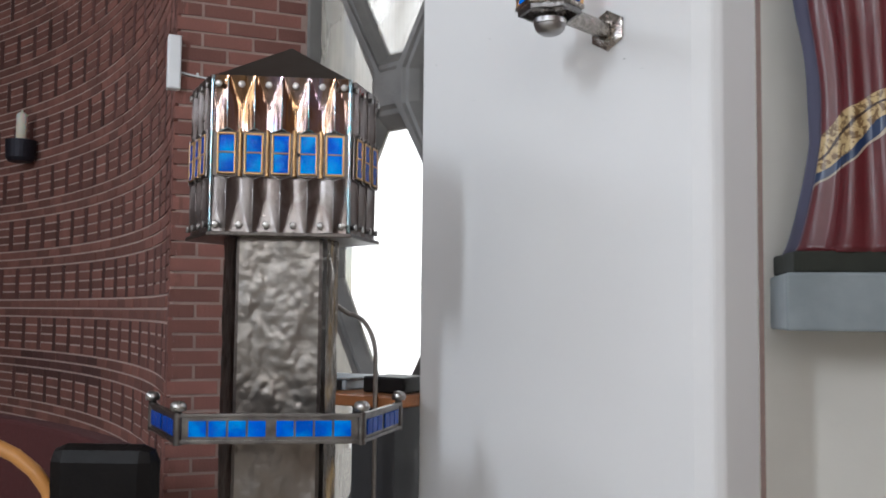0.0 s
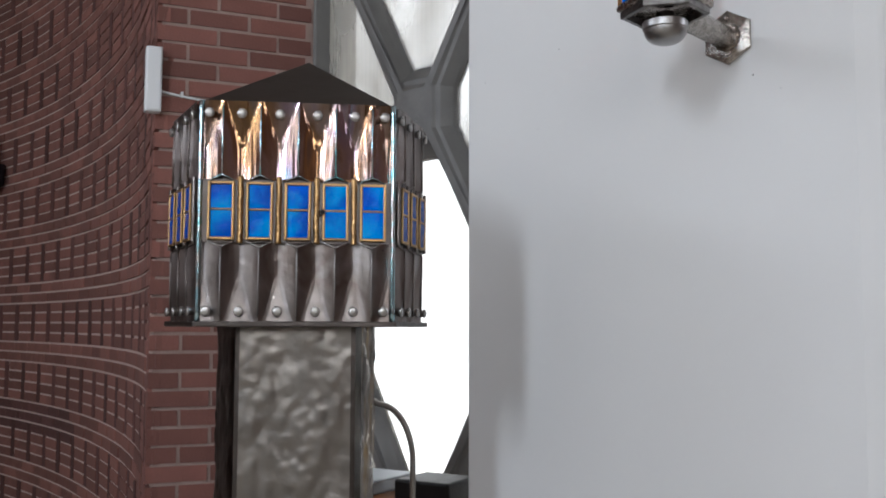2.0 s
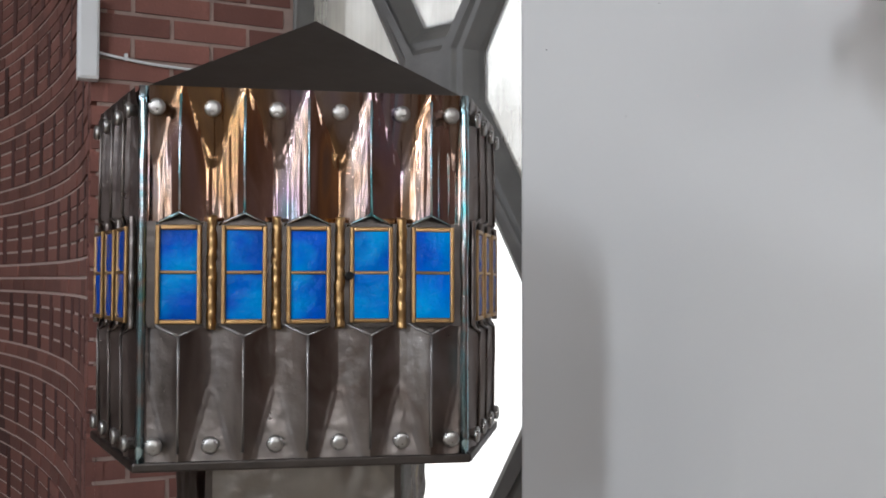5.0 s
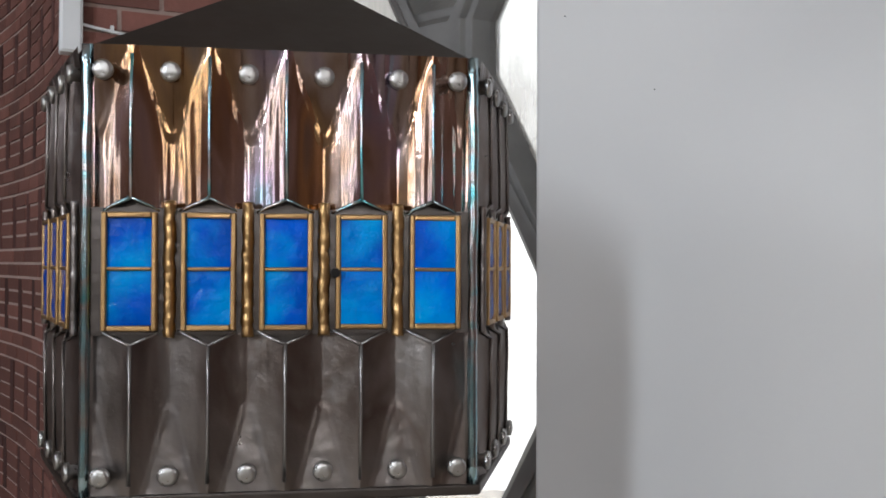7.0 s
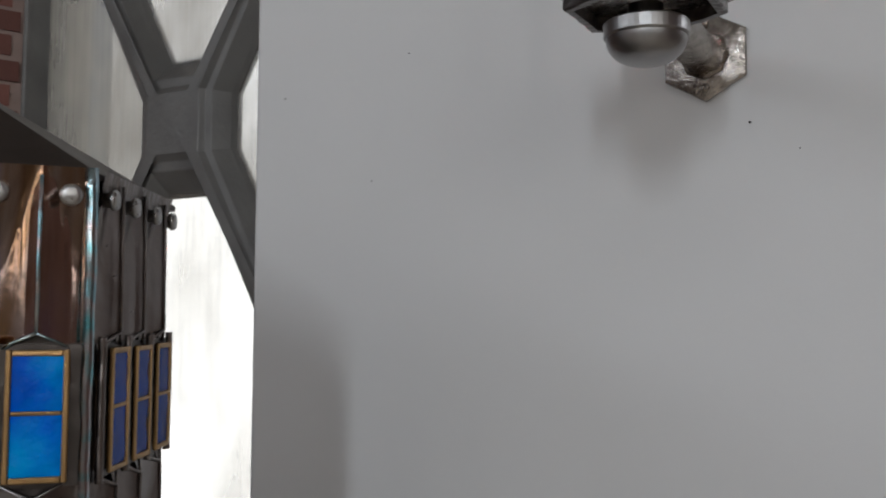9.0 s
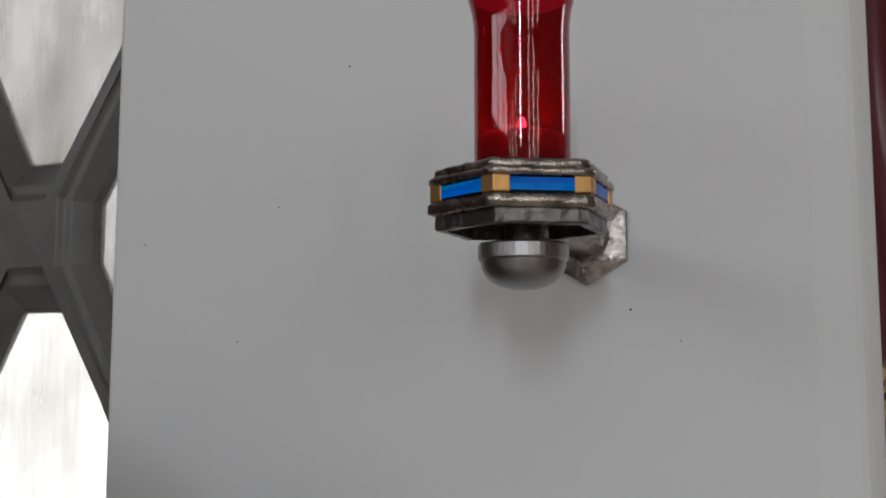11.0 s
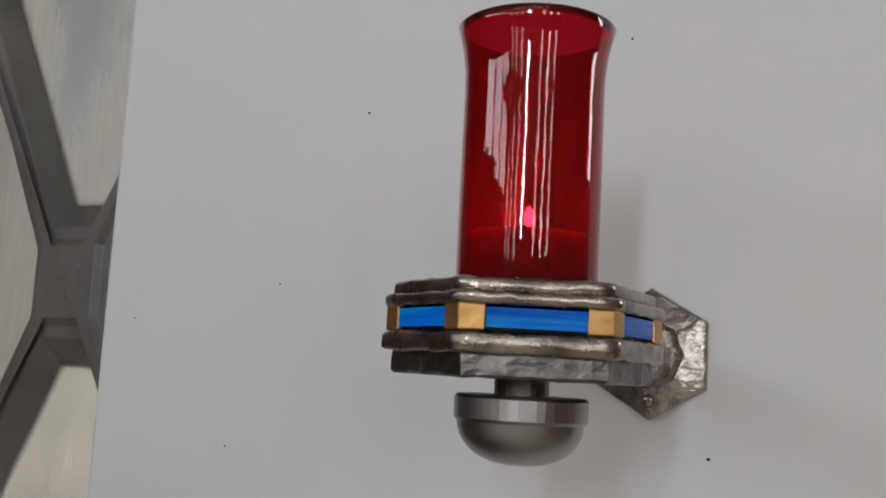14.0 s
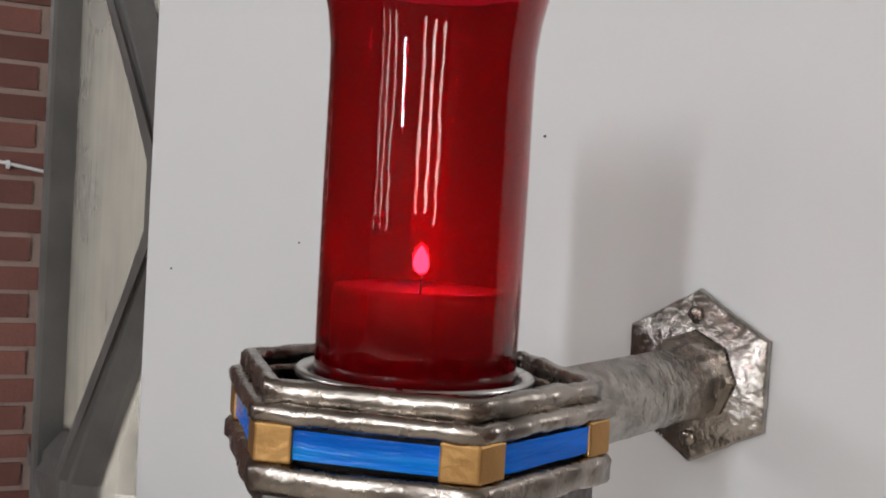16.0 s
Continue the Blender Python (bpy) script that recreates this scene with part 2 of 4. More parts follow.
def pane_glass(name, low, high, tone):
    """Cast window glass: clear with milky upright streaks; a lower tone dims it."""
    m = bpy.data.materials.new(name)
    m.use_nodes = True
    n, l = m.node_tree.nodes, m.node_tree.links
    tr, df, gl = n.new("ShaderNodeBsdfTransparent"), n.new("ShaderNodeBsdfTranslucent"), n.new("ShaderNodeBsdfGlossy")
    mx, m2 = n.new("ShaderNodeMixShader"), n.new("ShaderNodeMixShader")
    tc, mp, t, r = n.new("ShaderNodeTexCoord"), n.new("ShaderNodeMapping"), n.new("ShaderNodeTexNoise"), n.new("ShaderNodeMapRange")
    mp.inputs["Scale"].default_value = (85, 85, 2.6)
    t.inputs["Scale"].default_value, t.inputs["Detail"].default_value = 1.0, 8
    l.new(tc.outputs["Object"], mp.inputs["Vector"])
    l.new(mp.outputs[0], t.inputs["Vector"])
    cloud, both = n.new("ShaderNodeTexNoise"), n.new("ShaderNodeMath")
    m3 = n.new("ShaderNodeMapping")
    m3.inputs["Scale"].default_value = (3.2, 3.2, 1.7)
    cloud.inputs["Scale"].default_value, cloud.inputs["Detail"].default_value = 1.0, 3
    l.new(tc.outputs["Object"], m3.inputs["Vector"])
    l.new(m3.outputs[0], cloud.inputs["Vector"])
    both.operation, both.inputs[1].default_value = "MULTIPLY_ADD", 0.15
    l.new(t.outputs["Fac"], both.inputs[0])
    l.new(cloud.outputs["Fac"], both.inputs[2])
    l.new(both.outputs[0], r.inputs["Value"])
    r.inputs["From Min"].default_value, r.inputs["From Max"].default_value = 0.42, 0.78
    r.inputs["To Min"].default_value, r.inputs["To Max"].default_value = low, high
    tr.inputs["Color"].default_value = (0.95 * tone, 0.93 * tone, 0.9 * tone, 1)
    df.inputs["Color"].default_value, gl.inputs["Roughness"].default_value = (0.56 * tone, 0.52 * tone, 0.46 * tone, 1), 0.25
    l.new(r.outputs[0], mx.inputs[0])
    l.new(tr.outputs[0], mx.inputs[1])
    l.new(df.outputs[0], mx.inputs[2])
    m2.inputs[0].default_value = 0.06
    l.new(mx.outputs[0], m2.inputs[1])
    l.new(gl.outputs[0], m2.inputs[2])
    l.new(m2.outputs[0], n["Material Output"].inputs["Surface"])
    return m


# Upper and left panes: weaker light from outside is put into a lower tone.
PANE, PANE_MILKY, PANE_DULL = pane_glass("streaked_window_glass", 0.05, 0.45, 1.0), pane_glass("milky_window_glass", 0.25, 0.95, 0.72), pane_glass("dimmed_window_glass", 0.3, 0.95, 0.66)
RUBY = glass_red()


def glow(name, colour, strength, low=0.9, scale=0.4):
    m = bpy.data.materials.new(name)
    m.use_nodes = True
    n, l = m.node_tree.nodes, m.node_tree.links
    n.remove(n["Principled BSDF"])
    e, t, r, tc = n.new("ShaderNodeEmission"), n.new("ShaderNodeTexNoise"), n.new("ShaderNodeMapRange"), n.new("ShaderNodeTexCoord")
    t.inputs["Scale"].default_value = scale
    l.new(tc.outputs["Object"], t.inputs["Vector"])
    r.inputs["To Min"].default_value, r.inputs["To Max"].default_value = strength * low, strength * (2 - low)
    l.new(t.outputs["Fac"], r.inputs["Value"])
    e.inputs["Color"].default_value = (*colour, 1)
    l.new(r.outputs[0], e.inputs["Strength"])
    l.new(e.outputs[0], n["Material Output"].inputs["Surface"])
    return m


FLAME = glow("candle_flame", (1.0, 0.72, 0.5), 5500, 1.0)
SKY_GLOW = glow("bright_overcast_sky", (0.95, 0.98, 1.0), 3.7, 0.75)


# ---- building helpers ----
def thing(name, base, label, category, group="", kind=""):
    """An Empty at the thing's base, to carry its parts."""
    ob = new(name)
    ob.empty_display_size = 0.05
    BASE[ob.name] = Vector(base)
    ob.location = Vector(base) * UNIT
    return tagged(ob, label, category, group, kind)


def part(name, bm, material, parent, label="", smooth=False, bevel=0.0, m=None):
    """Links bm, given in survey lengths in the world or in the frame m, as one mesh under a thing or a part."""
    if m is not None:
        bmesh.ops.transform(bm, matrix=m, verts=bm.verts)
    base = BASE[parent.name]
    bmesh.ops.translate(bm, vec=-base, verts=bm.verts)
    bmesh.ops.scale(bm, vec=(UNIT,) * 3, verts=bm.verts)
    bmesh.ops.recalc_face_normals(bm, faces=bm.faces)
    data = bpy.data.meshes.new(name)
    bm.to_mesh(data)
    bm.free()
    data.materials.append(material)
    if smooth:
        for p in data.polygons:
            p.use_smooth = True
    ob = new(name, data)
    ob.parent = parent
    BASE[ob.name] = base
    if bevel:
        mod = ob.modifiers.new("bevel", "BEVEL")
        mod.width, mod.segments, mod.limit_method = bevel * UNIT, 2, "ANGLE"
    if label:
        ob["label"] = label
    return ob


def solid(name, bm, material, label, category, kind="", smooth=False, bevel=0.0, base=None, m=None):
    """A thing or a piece of the setting that is one mesh."""
    if m is not None:
        bmesh.ops.transform(bm, matrix=m, verts=bm.verts)
    base = Vector(base) if base else sum((v.co for v in bm.verts), Vector()) / len(bm.verts)
    bmesh.ops.translate(bm, vec=-base, verts=bm.verts)
    bmesh.ops.scale(bm, vec=(UNIT,) * 3, verts=bm.verts)
    bmesh.ops.recalc_face_normals(bm, faces=bm.faces)
    data = bpy.data.meshes.new(name)
    bm.to_mesh(data)
    bm.free()
    data.materials.append(material)
    if smooth:
        for p in data.polygons:
            p.use_smooth = True
    ob = new(name, data)
    ob.location = base * UNIT
    BASE[ob.name] = base
    if bevel:
        mod = ob.modifiers.new("bevel", "BEVEL")
        mod.width, mod.segments, mod.limit_method = bevel * UNIT, 2, "ANGLE"
    return tagged(ob, label, category, "", kind)


def box(bm, x0, x1, y0, y1, z0, z1, m=None):
    vs = [bm.verts.new((x, y, z)) for x in (x0, x1) for y in (y0, y1) for z in (z0, z1)]
    for f in ((0, 1, 3, 2), (4, 6, 7, 5), (0, 4, 5, 1), (2, 3, 7, 6), (0, 2, 6, 4), (1, 5, 7, 3)):
        bm.faces.new([vs[i] for i in f])
    if m is not None:
        bmesh.ops.transform(bm, matrix=m, verts=vs)
    return bm


def boxed(*a, m=None):
    return box(bmesh.new(), *a, m=m)


def prism(points, z0, z1, bm=None):
    """An upright block over a plan polygon."""
    bm = bm or bmesh.new()
    lo, hi = [bm.verts.new((x, y, z0)) for x, y in points], [bm.verts.new((x, y, z1)) for x, y in points]
    bm.faces.new(lo), bm.faces.new(hi)
    for i in range(len(points)):
        j = (i + 1) % len(points)
        bm.faces.new((lo[i], lo[j], hi[j], hi[i]))
    return bm


def lathe(profile, segments=40, bm=None, centre=(0, 0)):
    """Turns a profile of (radius, z) about an upright axis."""
    bm = bm or bmesh.new()
    rings = []
    for r, z in profile:
        if r < 1e-5:
            rings.append([bm.verts.new((centre[0], centre[1], z))])
        else:
            rings.append([bm.verts.new((centre[0] + r * math.cos(a), centre[1] + r * math.sin(a), z))
                          for a in (2 * math.pi * k / segments for k in range(segments))])
    for a, b in zip(rings, rings[1:]):
        for k in range(segments):
            j = (k + 1) % segments
            if len(a) > 1 and len(b) > 1:
                bm.faces.new((a[k], a[j], b[j], b[k]))
            elif len(b) > 1:
                bm.faces.new((a[0], b[j], b[k]))
            elif len(a) > 1:
                bm.faces.new((a[k], a[j], b[0]))
    return bm


def tube(points, radius, segments=10):
    """A round bar along a list of points."""
    bm = bmesh.new()
    rings = []
    pts = [Vector(p) for p in points]
    for i, p in enumerate(pts):
        way = (pts[min(i + 1, len(pts) - 1)] - pts[max(i - 1, 0)]).normalized()
        side = way.cross(Vector((0.31, 0.2, 0.93)))
        side.normalize()
        up = side.cross(way)
        rings.append([bm.verts.new(p + radius * (math.cos(a) * side + math.sin(a) * up))
                      for a in (2 * math.pi * k / segments for k in range(segments))])
    for a, b in zip(rings, rings[1:]):
        for k in range(segments):
            j = (k + 1) % segments
            bm.faces.new((a[k], a[j], b[j], b[k]))
    bm.faces.new(rings[0]), bm.faces.new(rings[-1])
    return bm


def frame_at(x, y, degrees_, z=0.0):
    return Matrix.Translation((x, y, z)) @ Matrix.Rotation(radians(degrees_), 4, "Z")


def dent(bm, amount, scale, seed=0.0):
    """Pushes every vertex a little, for beaten metal and worn edges."""
    for v in bm.verts:
        q = v.co * scale + Vector((seed, seed * 1.7, seed * 0.3))
        v.co += amount * Vector((noise.noise(q), noise.noise(q + Vector((31, 0, 0))), noise.noise(q + Vector((0, 57, 0)))))
    return bm


# ---- the room ----
solid("floor", boxed(-10, 6.5, -6.8, 11, FLOOR - 0.3, FLOOR), FLOOR_STONE, "pale warm stone church floor", "floor", "structure")
solid("ceiling", prism([(-9.2, -6.2), (5.7, -6.2), (5.7, 4.75), (0.9, 4.75), (-1.6, 5.45), (-2.4, 5.2), (-3.95, 7.4), (-6.9, 9.6), (-9.2, 11)], CEIL, CEIL + 0.2), CEILING,
      "pale plastered church ceiling", "ceiling", "structure")


def wall_with_openings(name, axis, at, thick, lo, hi, openings, label, material):
    """A wall of upright strips with openings (from, to, bottom, top) through it."""
    bm = bmesh.new()
    def put(a, b, z0, z1):
        if axis == "x":
            box(bm, a, b, at, at + thick, z0, z1)
        else:
            box(bm, at, at + thick, a, b, z0, z1)
    edge = lo
    for a, b, z0, z1 in sorted(openings):
        put(edge, a, FLOOR, CEIL)
        put(a, b, FLOOR, z0)
        put(a, b, z1, CEIL)
        edge = b
    put(edge, hi, FLOOR, CEIL)
    return solid(name, bm, material, label, "wall", "structure")


wall_with_openings("wall_south", "x", -6.3, 0.3, -9.3, 5.8, [(x - 0.21, x + 0.21, z - h / 2, z + h / 2) for x, z, h, _ in BACK_WINDOWS], "pale plastered wall with tall narrow windows", WALL_PALE)
wall_with_openings("wall_west", "y", -9.3, 0.3, -6, 11, [(y - w / 2, y + w / 2, z - h / 2, z + h / 2) for y, z, w, h, _ in WEST_WINDOWS], "dim brick-red side wall with three high windows", WALL_FAR)
wall_with_openings("wall_east", "y", 5.5, 0.3, -6, 4.75, [(3.8, 4.4, 3.7, 5.7)], "dim brick-red side wall with a high window", WALL_FAR)
solid("wall_north", boxed(0.93, 5.5, 4.62, 4.9, FLOOR, CEIL), WALL_BEIGE, "beige plastered wall behind the statue", "wall", "structure")

# the white pier that carries the lamp
ORIGIN = Vector((0, 3.731, 0))


def on_pier(s, out, z):
    """A place s along the pier face, out in front of it."""
    p = ORIGIN + D * s - NB * out
    return Vector((p.x, p.y, z))


def plan(*pairs):
    return [tuple(on_pier(s, out, 0)[:2]) for s, out in pairs]


solid("wall_pier", prism(plan((-0.648, 0), (0.724, 0), (0.792, -0.02), (0.817, -0.06), (0.763, -0.44), (0.3, -0.62), (-0.648, -0.16)), FLOOR, CEIL), PLASTER,
      "smooth white plastered pier", "wall", "structure", bevel=0.012)
solid("trim", boxed(-0.009, 0.009, -0.012, 0.012, FLOOR, CEIL, m=Matrix.Translation(on_pier(0.764, -0.463, 0))), TRIM_BROWN,
      "thin brown edge strip beside the white pier", "trim", "structure")

PIER = bpy.data.objects["wall_pier"]
for s_, z_, r_ in ((-0.088, 2.823, 0.0022), (-0.562, 2.499, 0.002), (0.44, 2.351, 0.0025), (-0.24, 2.56, 0.0015), (0.33, 2.885, 0.0018), (0.52, 2.30, 0.0015), (0.17, 2.70, 0.0018), (-0.33, 2.3, 0.0015)):
    m_ = Matrix.Translation(on_pier(s_, 0.0, z_)) @ Matrix.Rotation(math.atan2(D.y, D.x), 4, "Z") @ Matrix.Rotation(radians(90), 4, "X")
    part("speck", lathe([(0, 0.0018), (r_ * 0.7, 0.0014), (r_, -0.001)], 8), BLACK, PIER, m=m_)

# ---- the window wall with its lattice of concrete ----
WIN = Vector((-0.95, 4.88, 0))


def on_window(s, back, z):
    p = WIN + D * s + NB * back
    return Vector((p.x, p.y, z))


def octagon(hw, side, hh, tip):
    return [(hw, -side), (hw, side), (tip, hh), (-tip, hh), (-hw, side), (-hw, -side), (-tip, -hh), (tip, -hh)]


def lattice_cell(cs, cz):
    """One lozenge of the tracery with its splayed opening."""
    bm = bmesh.new()
    W, H = 0.64, 0.96
    def v(p, back):
        return bm.verts.new(on_window(cs + p[0], back, cz + p[1]))
    corners = [(W, 0), (0, H), (-W, 0), (0, -H)]
    outer = []
    for k in range(4):
        a, c, b = corners[k - 1], corners[k], corners[(k + 1) % 4]
        f = 0.13 if k % 2 == 0 else 0.1
        outer.append([v((c[0] + f * (a[0] - c[0]), c[1] + f * (a[1] - c[1])), -0.002), v(c, -0.002), v((c[0] + f * (b[0] - c[0]), c[1] + f * (b[1] - c[1])), -0.002)])
    rings = [[v(p, back) for p in octagon(hw, sd, hh, tip)] for hw, sd, hh, tip, back in
             ((0.53, 0.099, 0.862, 0.1, 0.0), (0.515, 0.097, 0.842, 0.1, 0.016), (0.492, 0.093, 0.812, 0.1, 0.018), (0.452, 0.087, 0.766, 0.086, 0.062), (0.437, 0.085, 0.735, 0.08, 0.095))]
    ring = rings[0]
    pair = [(ring[0], ring[1]), (ring[2], ring[3]), (ring[4], ring[5]), (ring[6], ring[7])]
    for k in range(4):
        e0, c, e1 = outer[k]
        v0, v1 = pair[k]
        bm.faces.new((e0, c, e1, v1, v0))
        n0 = outer[(k + 1) % 4][0]
        bm.faces.new((e1, n0, pair[(k + 1) % 4][0], v1))
    for a, b in zip(rings, rings[1:]):
        for k in range(8):
            j = (k + 1) % 8
            bm.faces.new((a[k], a[j], b[j], b[k]))
    return bm


tracery = thing("window_1", on_window(0.0, 0, FLOOR), "concrete lattice window with lozenge panes of streaked glass", "window", kind="structure")
CELLS = [(0.0 + 0.64 * i, 1.655 + 0.96 * j) for i in range(-1, 3) for j in range(-2, 5) if (i + j) % 2 == 0]
for cs, cz in CELLS:
    part("tracery", lattice_cell(cs, cz), CONCRETE, tracery, bevel=0.02)
    bm = bmesh.new()
    lo = [bm.verts.new(on_window(cs + p[0], 0.08, cz + p[1])) for p in octagon(0.445, 0.088, 0.75, 0.085)]
    hi = [bm.verts.new(on_window(cs + p[0], 0.086, cz + p[1])) for p in octagon(0.445, 0.088, 0.75, 0.085)]
    bm.faces.new(lo), bm.faces.new(hi)
    for k in range(8):
        bm.faces.new((lo[k], lo[(k + 1) % 8], hi[(k + 1) % 8], hi[k]))
    pane = part("pane", bm, PANE_DULL if cs < -0.3 else PANE_MILKY if cz > 2.0 else PANE, tracery)
    pane.visible_shadow = False
jamb = bmesh.new()
for s0, s1, b0, b1 in ((-0.72, -0.69, -0.012, 0.15), (-0.85, -0.72, 0.05, 0.3)):
    pts = [on_window(s, b, 0) for s, b in ((s0, b0), (s1, b0), (s1, b1), (s0, b1))]
    prism([(p.x, p.y) for p in pts], FLOOR, CEIL, jamb)
part("jamb", jamb, CONCRETE, tracery, bevel=0.015)
solid("backdrop", boxed(-9, 9, -0.05, 0.05, -2, 12, m=Matrix.Translation(WIN + NB * 9 + D * -1.5) @ Matrix.Rotation(math.atan2(D.y, D.x), 4, "Z")), SKY_GLOW,
      "bright white overcast sky outside the window", "sky", "structure")

# ---- brick ----
P0, P1 = Vector((-2.22, 4.85, 0)), Vector((-1.575, 5.29, 0))
FACE = (P1 - P0)
FLEN = FACE.length
FACE.normalize()
FNORM = Vector((FACE.y, -FACE.x, 0))            # towards the room
COURSE = 0.0885


def circle3(a, b, c):
    ax, ay, bx, by, cx, cy = a[0], a[1], b[0], b[1], c[0], c[1]
    d = 2 * (ax * (by - cy) + bx * (cy - ay) + cx * (ay - by))
    ux = ((ax * ax + ay * ay) * (by - cy) + (bx * bx + by * by) * (cy - ay) + (cx * cx + cy * cy) * (ay - by)) / d
    uy = ((ax * ax + ay * ay) * (cx - bx) + (bx * bx + by * by) * (ax - cx) + (cx * cx + cy * cy) * (bx - ax)) / d
    return Vector((ux, uy, 0)), math.hypot(ax - ux, ay - uy)


APSE, RADIUS = circle3((-2.22, 4.85), (-3.95, 7.2), (-6.72, 9.32))
A0 = math.atan2(4.85 - APSE.y, -2.22 - APSE.x)
A2 = math.atan2(9.32 - APSE.y, -6.72 - APSE.x)
TURNS = 1 if A2 > A0 else -1


def on_apse(l, out, z):
    """A place l along the curved wall from its corner, out in front of it."""
    a = A0 + TURNS * l / RADIUS
    r = RADIUS - out
    return Vector((APSE.x + r * math.cos(a), APSE.y + r * math.sin(a), z))


core = bmesh.new()
STEPS = 40
front = [on_apse(0.11 + 8.5 * k / STEPS, -0.006, 0) for k in range(STEPS + 1)]
back = [on_apse(0.11 + 8.5 * k / STEPS, -0.35, 0) for k in range(STEPS + 1)]
for k in range(STEPS):
    prism([(p.x, p.y) for p in (front[k], front[k + 1], back[k + 1], back[k])], FLOOR, CEIL, core)
wedge = [on_apse(0.0, -0.03, 0), on_apse(0.13, -0.02, 0), on_apse(0.13, -0.33, 0), P0 + FACE * 0.32 - FNORM * 0.1, P0 + FACE * 0.03 - FNORM * 0.03]
prism([(p.x, p.y) for p in wedge], FLOOR, CEIL, core)
bmesh.ops.remove_doubles(core, verts=core.verts, dist=0.0005)
apse = solid("wall_apse", core, MORTAR, "curved brick wall with bands of upright dark bricks", "wall", "structure", base=(-2.22, 4.85, FLOOR))
pc = [P0 + FACE * 0.02 - FNORM * 0.006, P1 - FNORM * 0.006, P1 - FNORM * 0.4, P0 + FACE * 0.16 - FNORM * 0.33]
pillar = solid("wall_brick", prism([(p.x, p.y) for p in pc], FLOOR, CEIL), MORTAR_DULL, "red brick wall end laid in running courses", "wall", "structure", base=(-2.22, 4.85, FLOOR))
solid("wall_closing", boxed(-9.0, -8.0, 9.9, 10.2, FLOOR, CEIL), WALL_BEIGE, "plain wall closing the far end", "wall", "structure")
strip = [P1 + FACE * 0.002 + FNORM * 0.012, P1 + FACE * 0.05 + FNORM * 0.0, P1 + FACE * 0.05 - FNORM * 0.2, P1 + FACE * 0.002 - FNORM * 0.3]
solid("trim", prism([(p.x, p.y) for p in strip], FLOOR, CEIL), mat("rough_cement", (0.42, 0.4, 0.37), 0.9, 0, 0.15, 20, 0.9, 60, (0.2, 0.18, 0.16), 9, 0.5, distance=0.02),
      "ragged cement edge beside the brick", "trim", "structure", bevel=0.01)

# ---- the tabernacle ----
TAB = frame_at(-0.779, 2.918, 19.0)
Z0, ZP0, ZP1, Z1 = 1.64, 1.836, 1.982, 2.182
PLAN = [(-0.236, 0.0), (0.236, 0.0), (0.348, 0.31), (0.21, 0.5), (-0.21, 0.5), (-0.348, 0.31)]


def grown(points, by):
    cx, cy = 0.0, 0.24
    return [(x + by * (x - cx) / math.hypot(x - cx, y - cy), y + by * (y - cy) / math.hypot(x - cx, y - cy)) for x, y in points]


tabernacle = thing("tabernacle", TAB @ Vector((0, 0.24, Z0)), "polygonal metal tabernacle with blue enamel windows and heat-coloured pleats", "tabernacle")
part("body", prism(grown(PLAN, -0.012), Z0, Z1), DARK_STEEL, tabernacle, m=TAB)
part("base_plate", prism(grown(PLAN, 0.014), Z0 - 0.014, Z0), DARK_STEEL, tabernacle, m=TAB, bevel=0.003)
roof = bmesh.new()
rim = [roof.verts.new((x, y, Z1 - 0.004)) for x, y in grown(PLAN, 0.006)]
low = [roof.verts.new((x, y, Z1 - 0.012)) for x, y in grown(PLAN, 0.006)]
top = roof.verts.new((0.02, 0.24, Z1 + 0.172))
for k in range(6):
    roof.faces.new((rim[k], rim[(k + 1) % 6], top))
    roof.faces.new((low[k], low[(k + 1) % 6], rim[(k + 1) % 6], rim[k]))
roof.faces.new(low)
part("roof", roof, ROOF_STEEL, tabernacle, "dark bronzed pyramid roof", m=TAB)


def face_frame(a, b):
    """x along the face, -y outwards, in the tabernacle's own frame."""
    way = Vector((b[0] - a[0], b[1] - a[1], 0))
    return Matrix.Translation((a[0], a[1], 0)) @ Matrix.Rotation(math.atan2(way.y, way.x), 4, "Z"), way.length


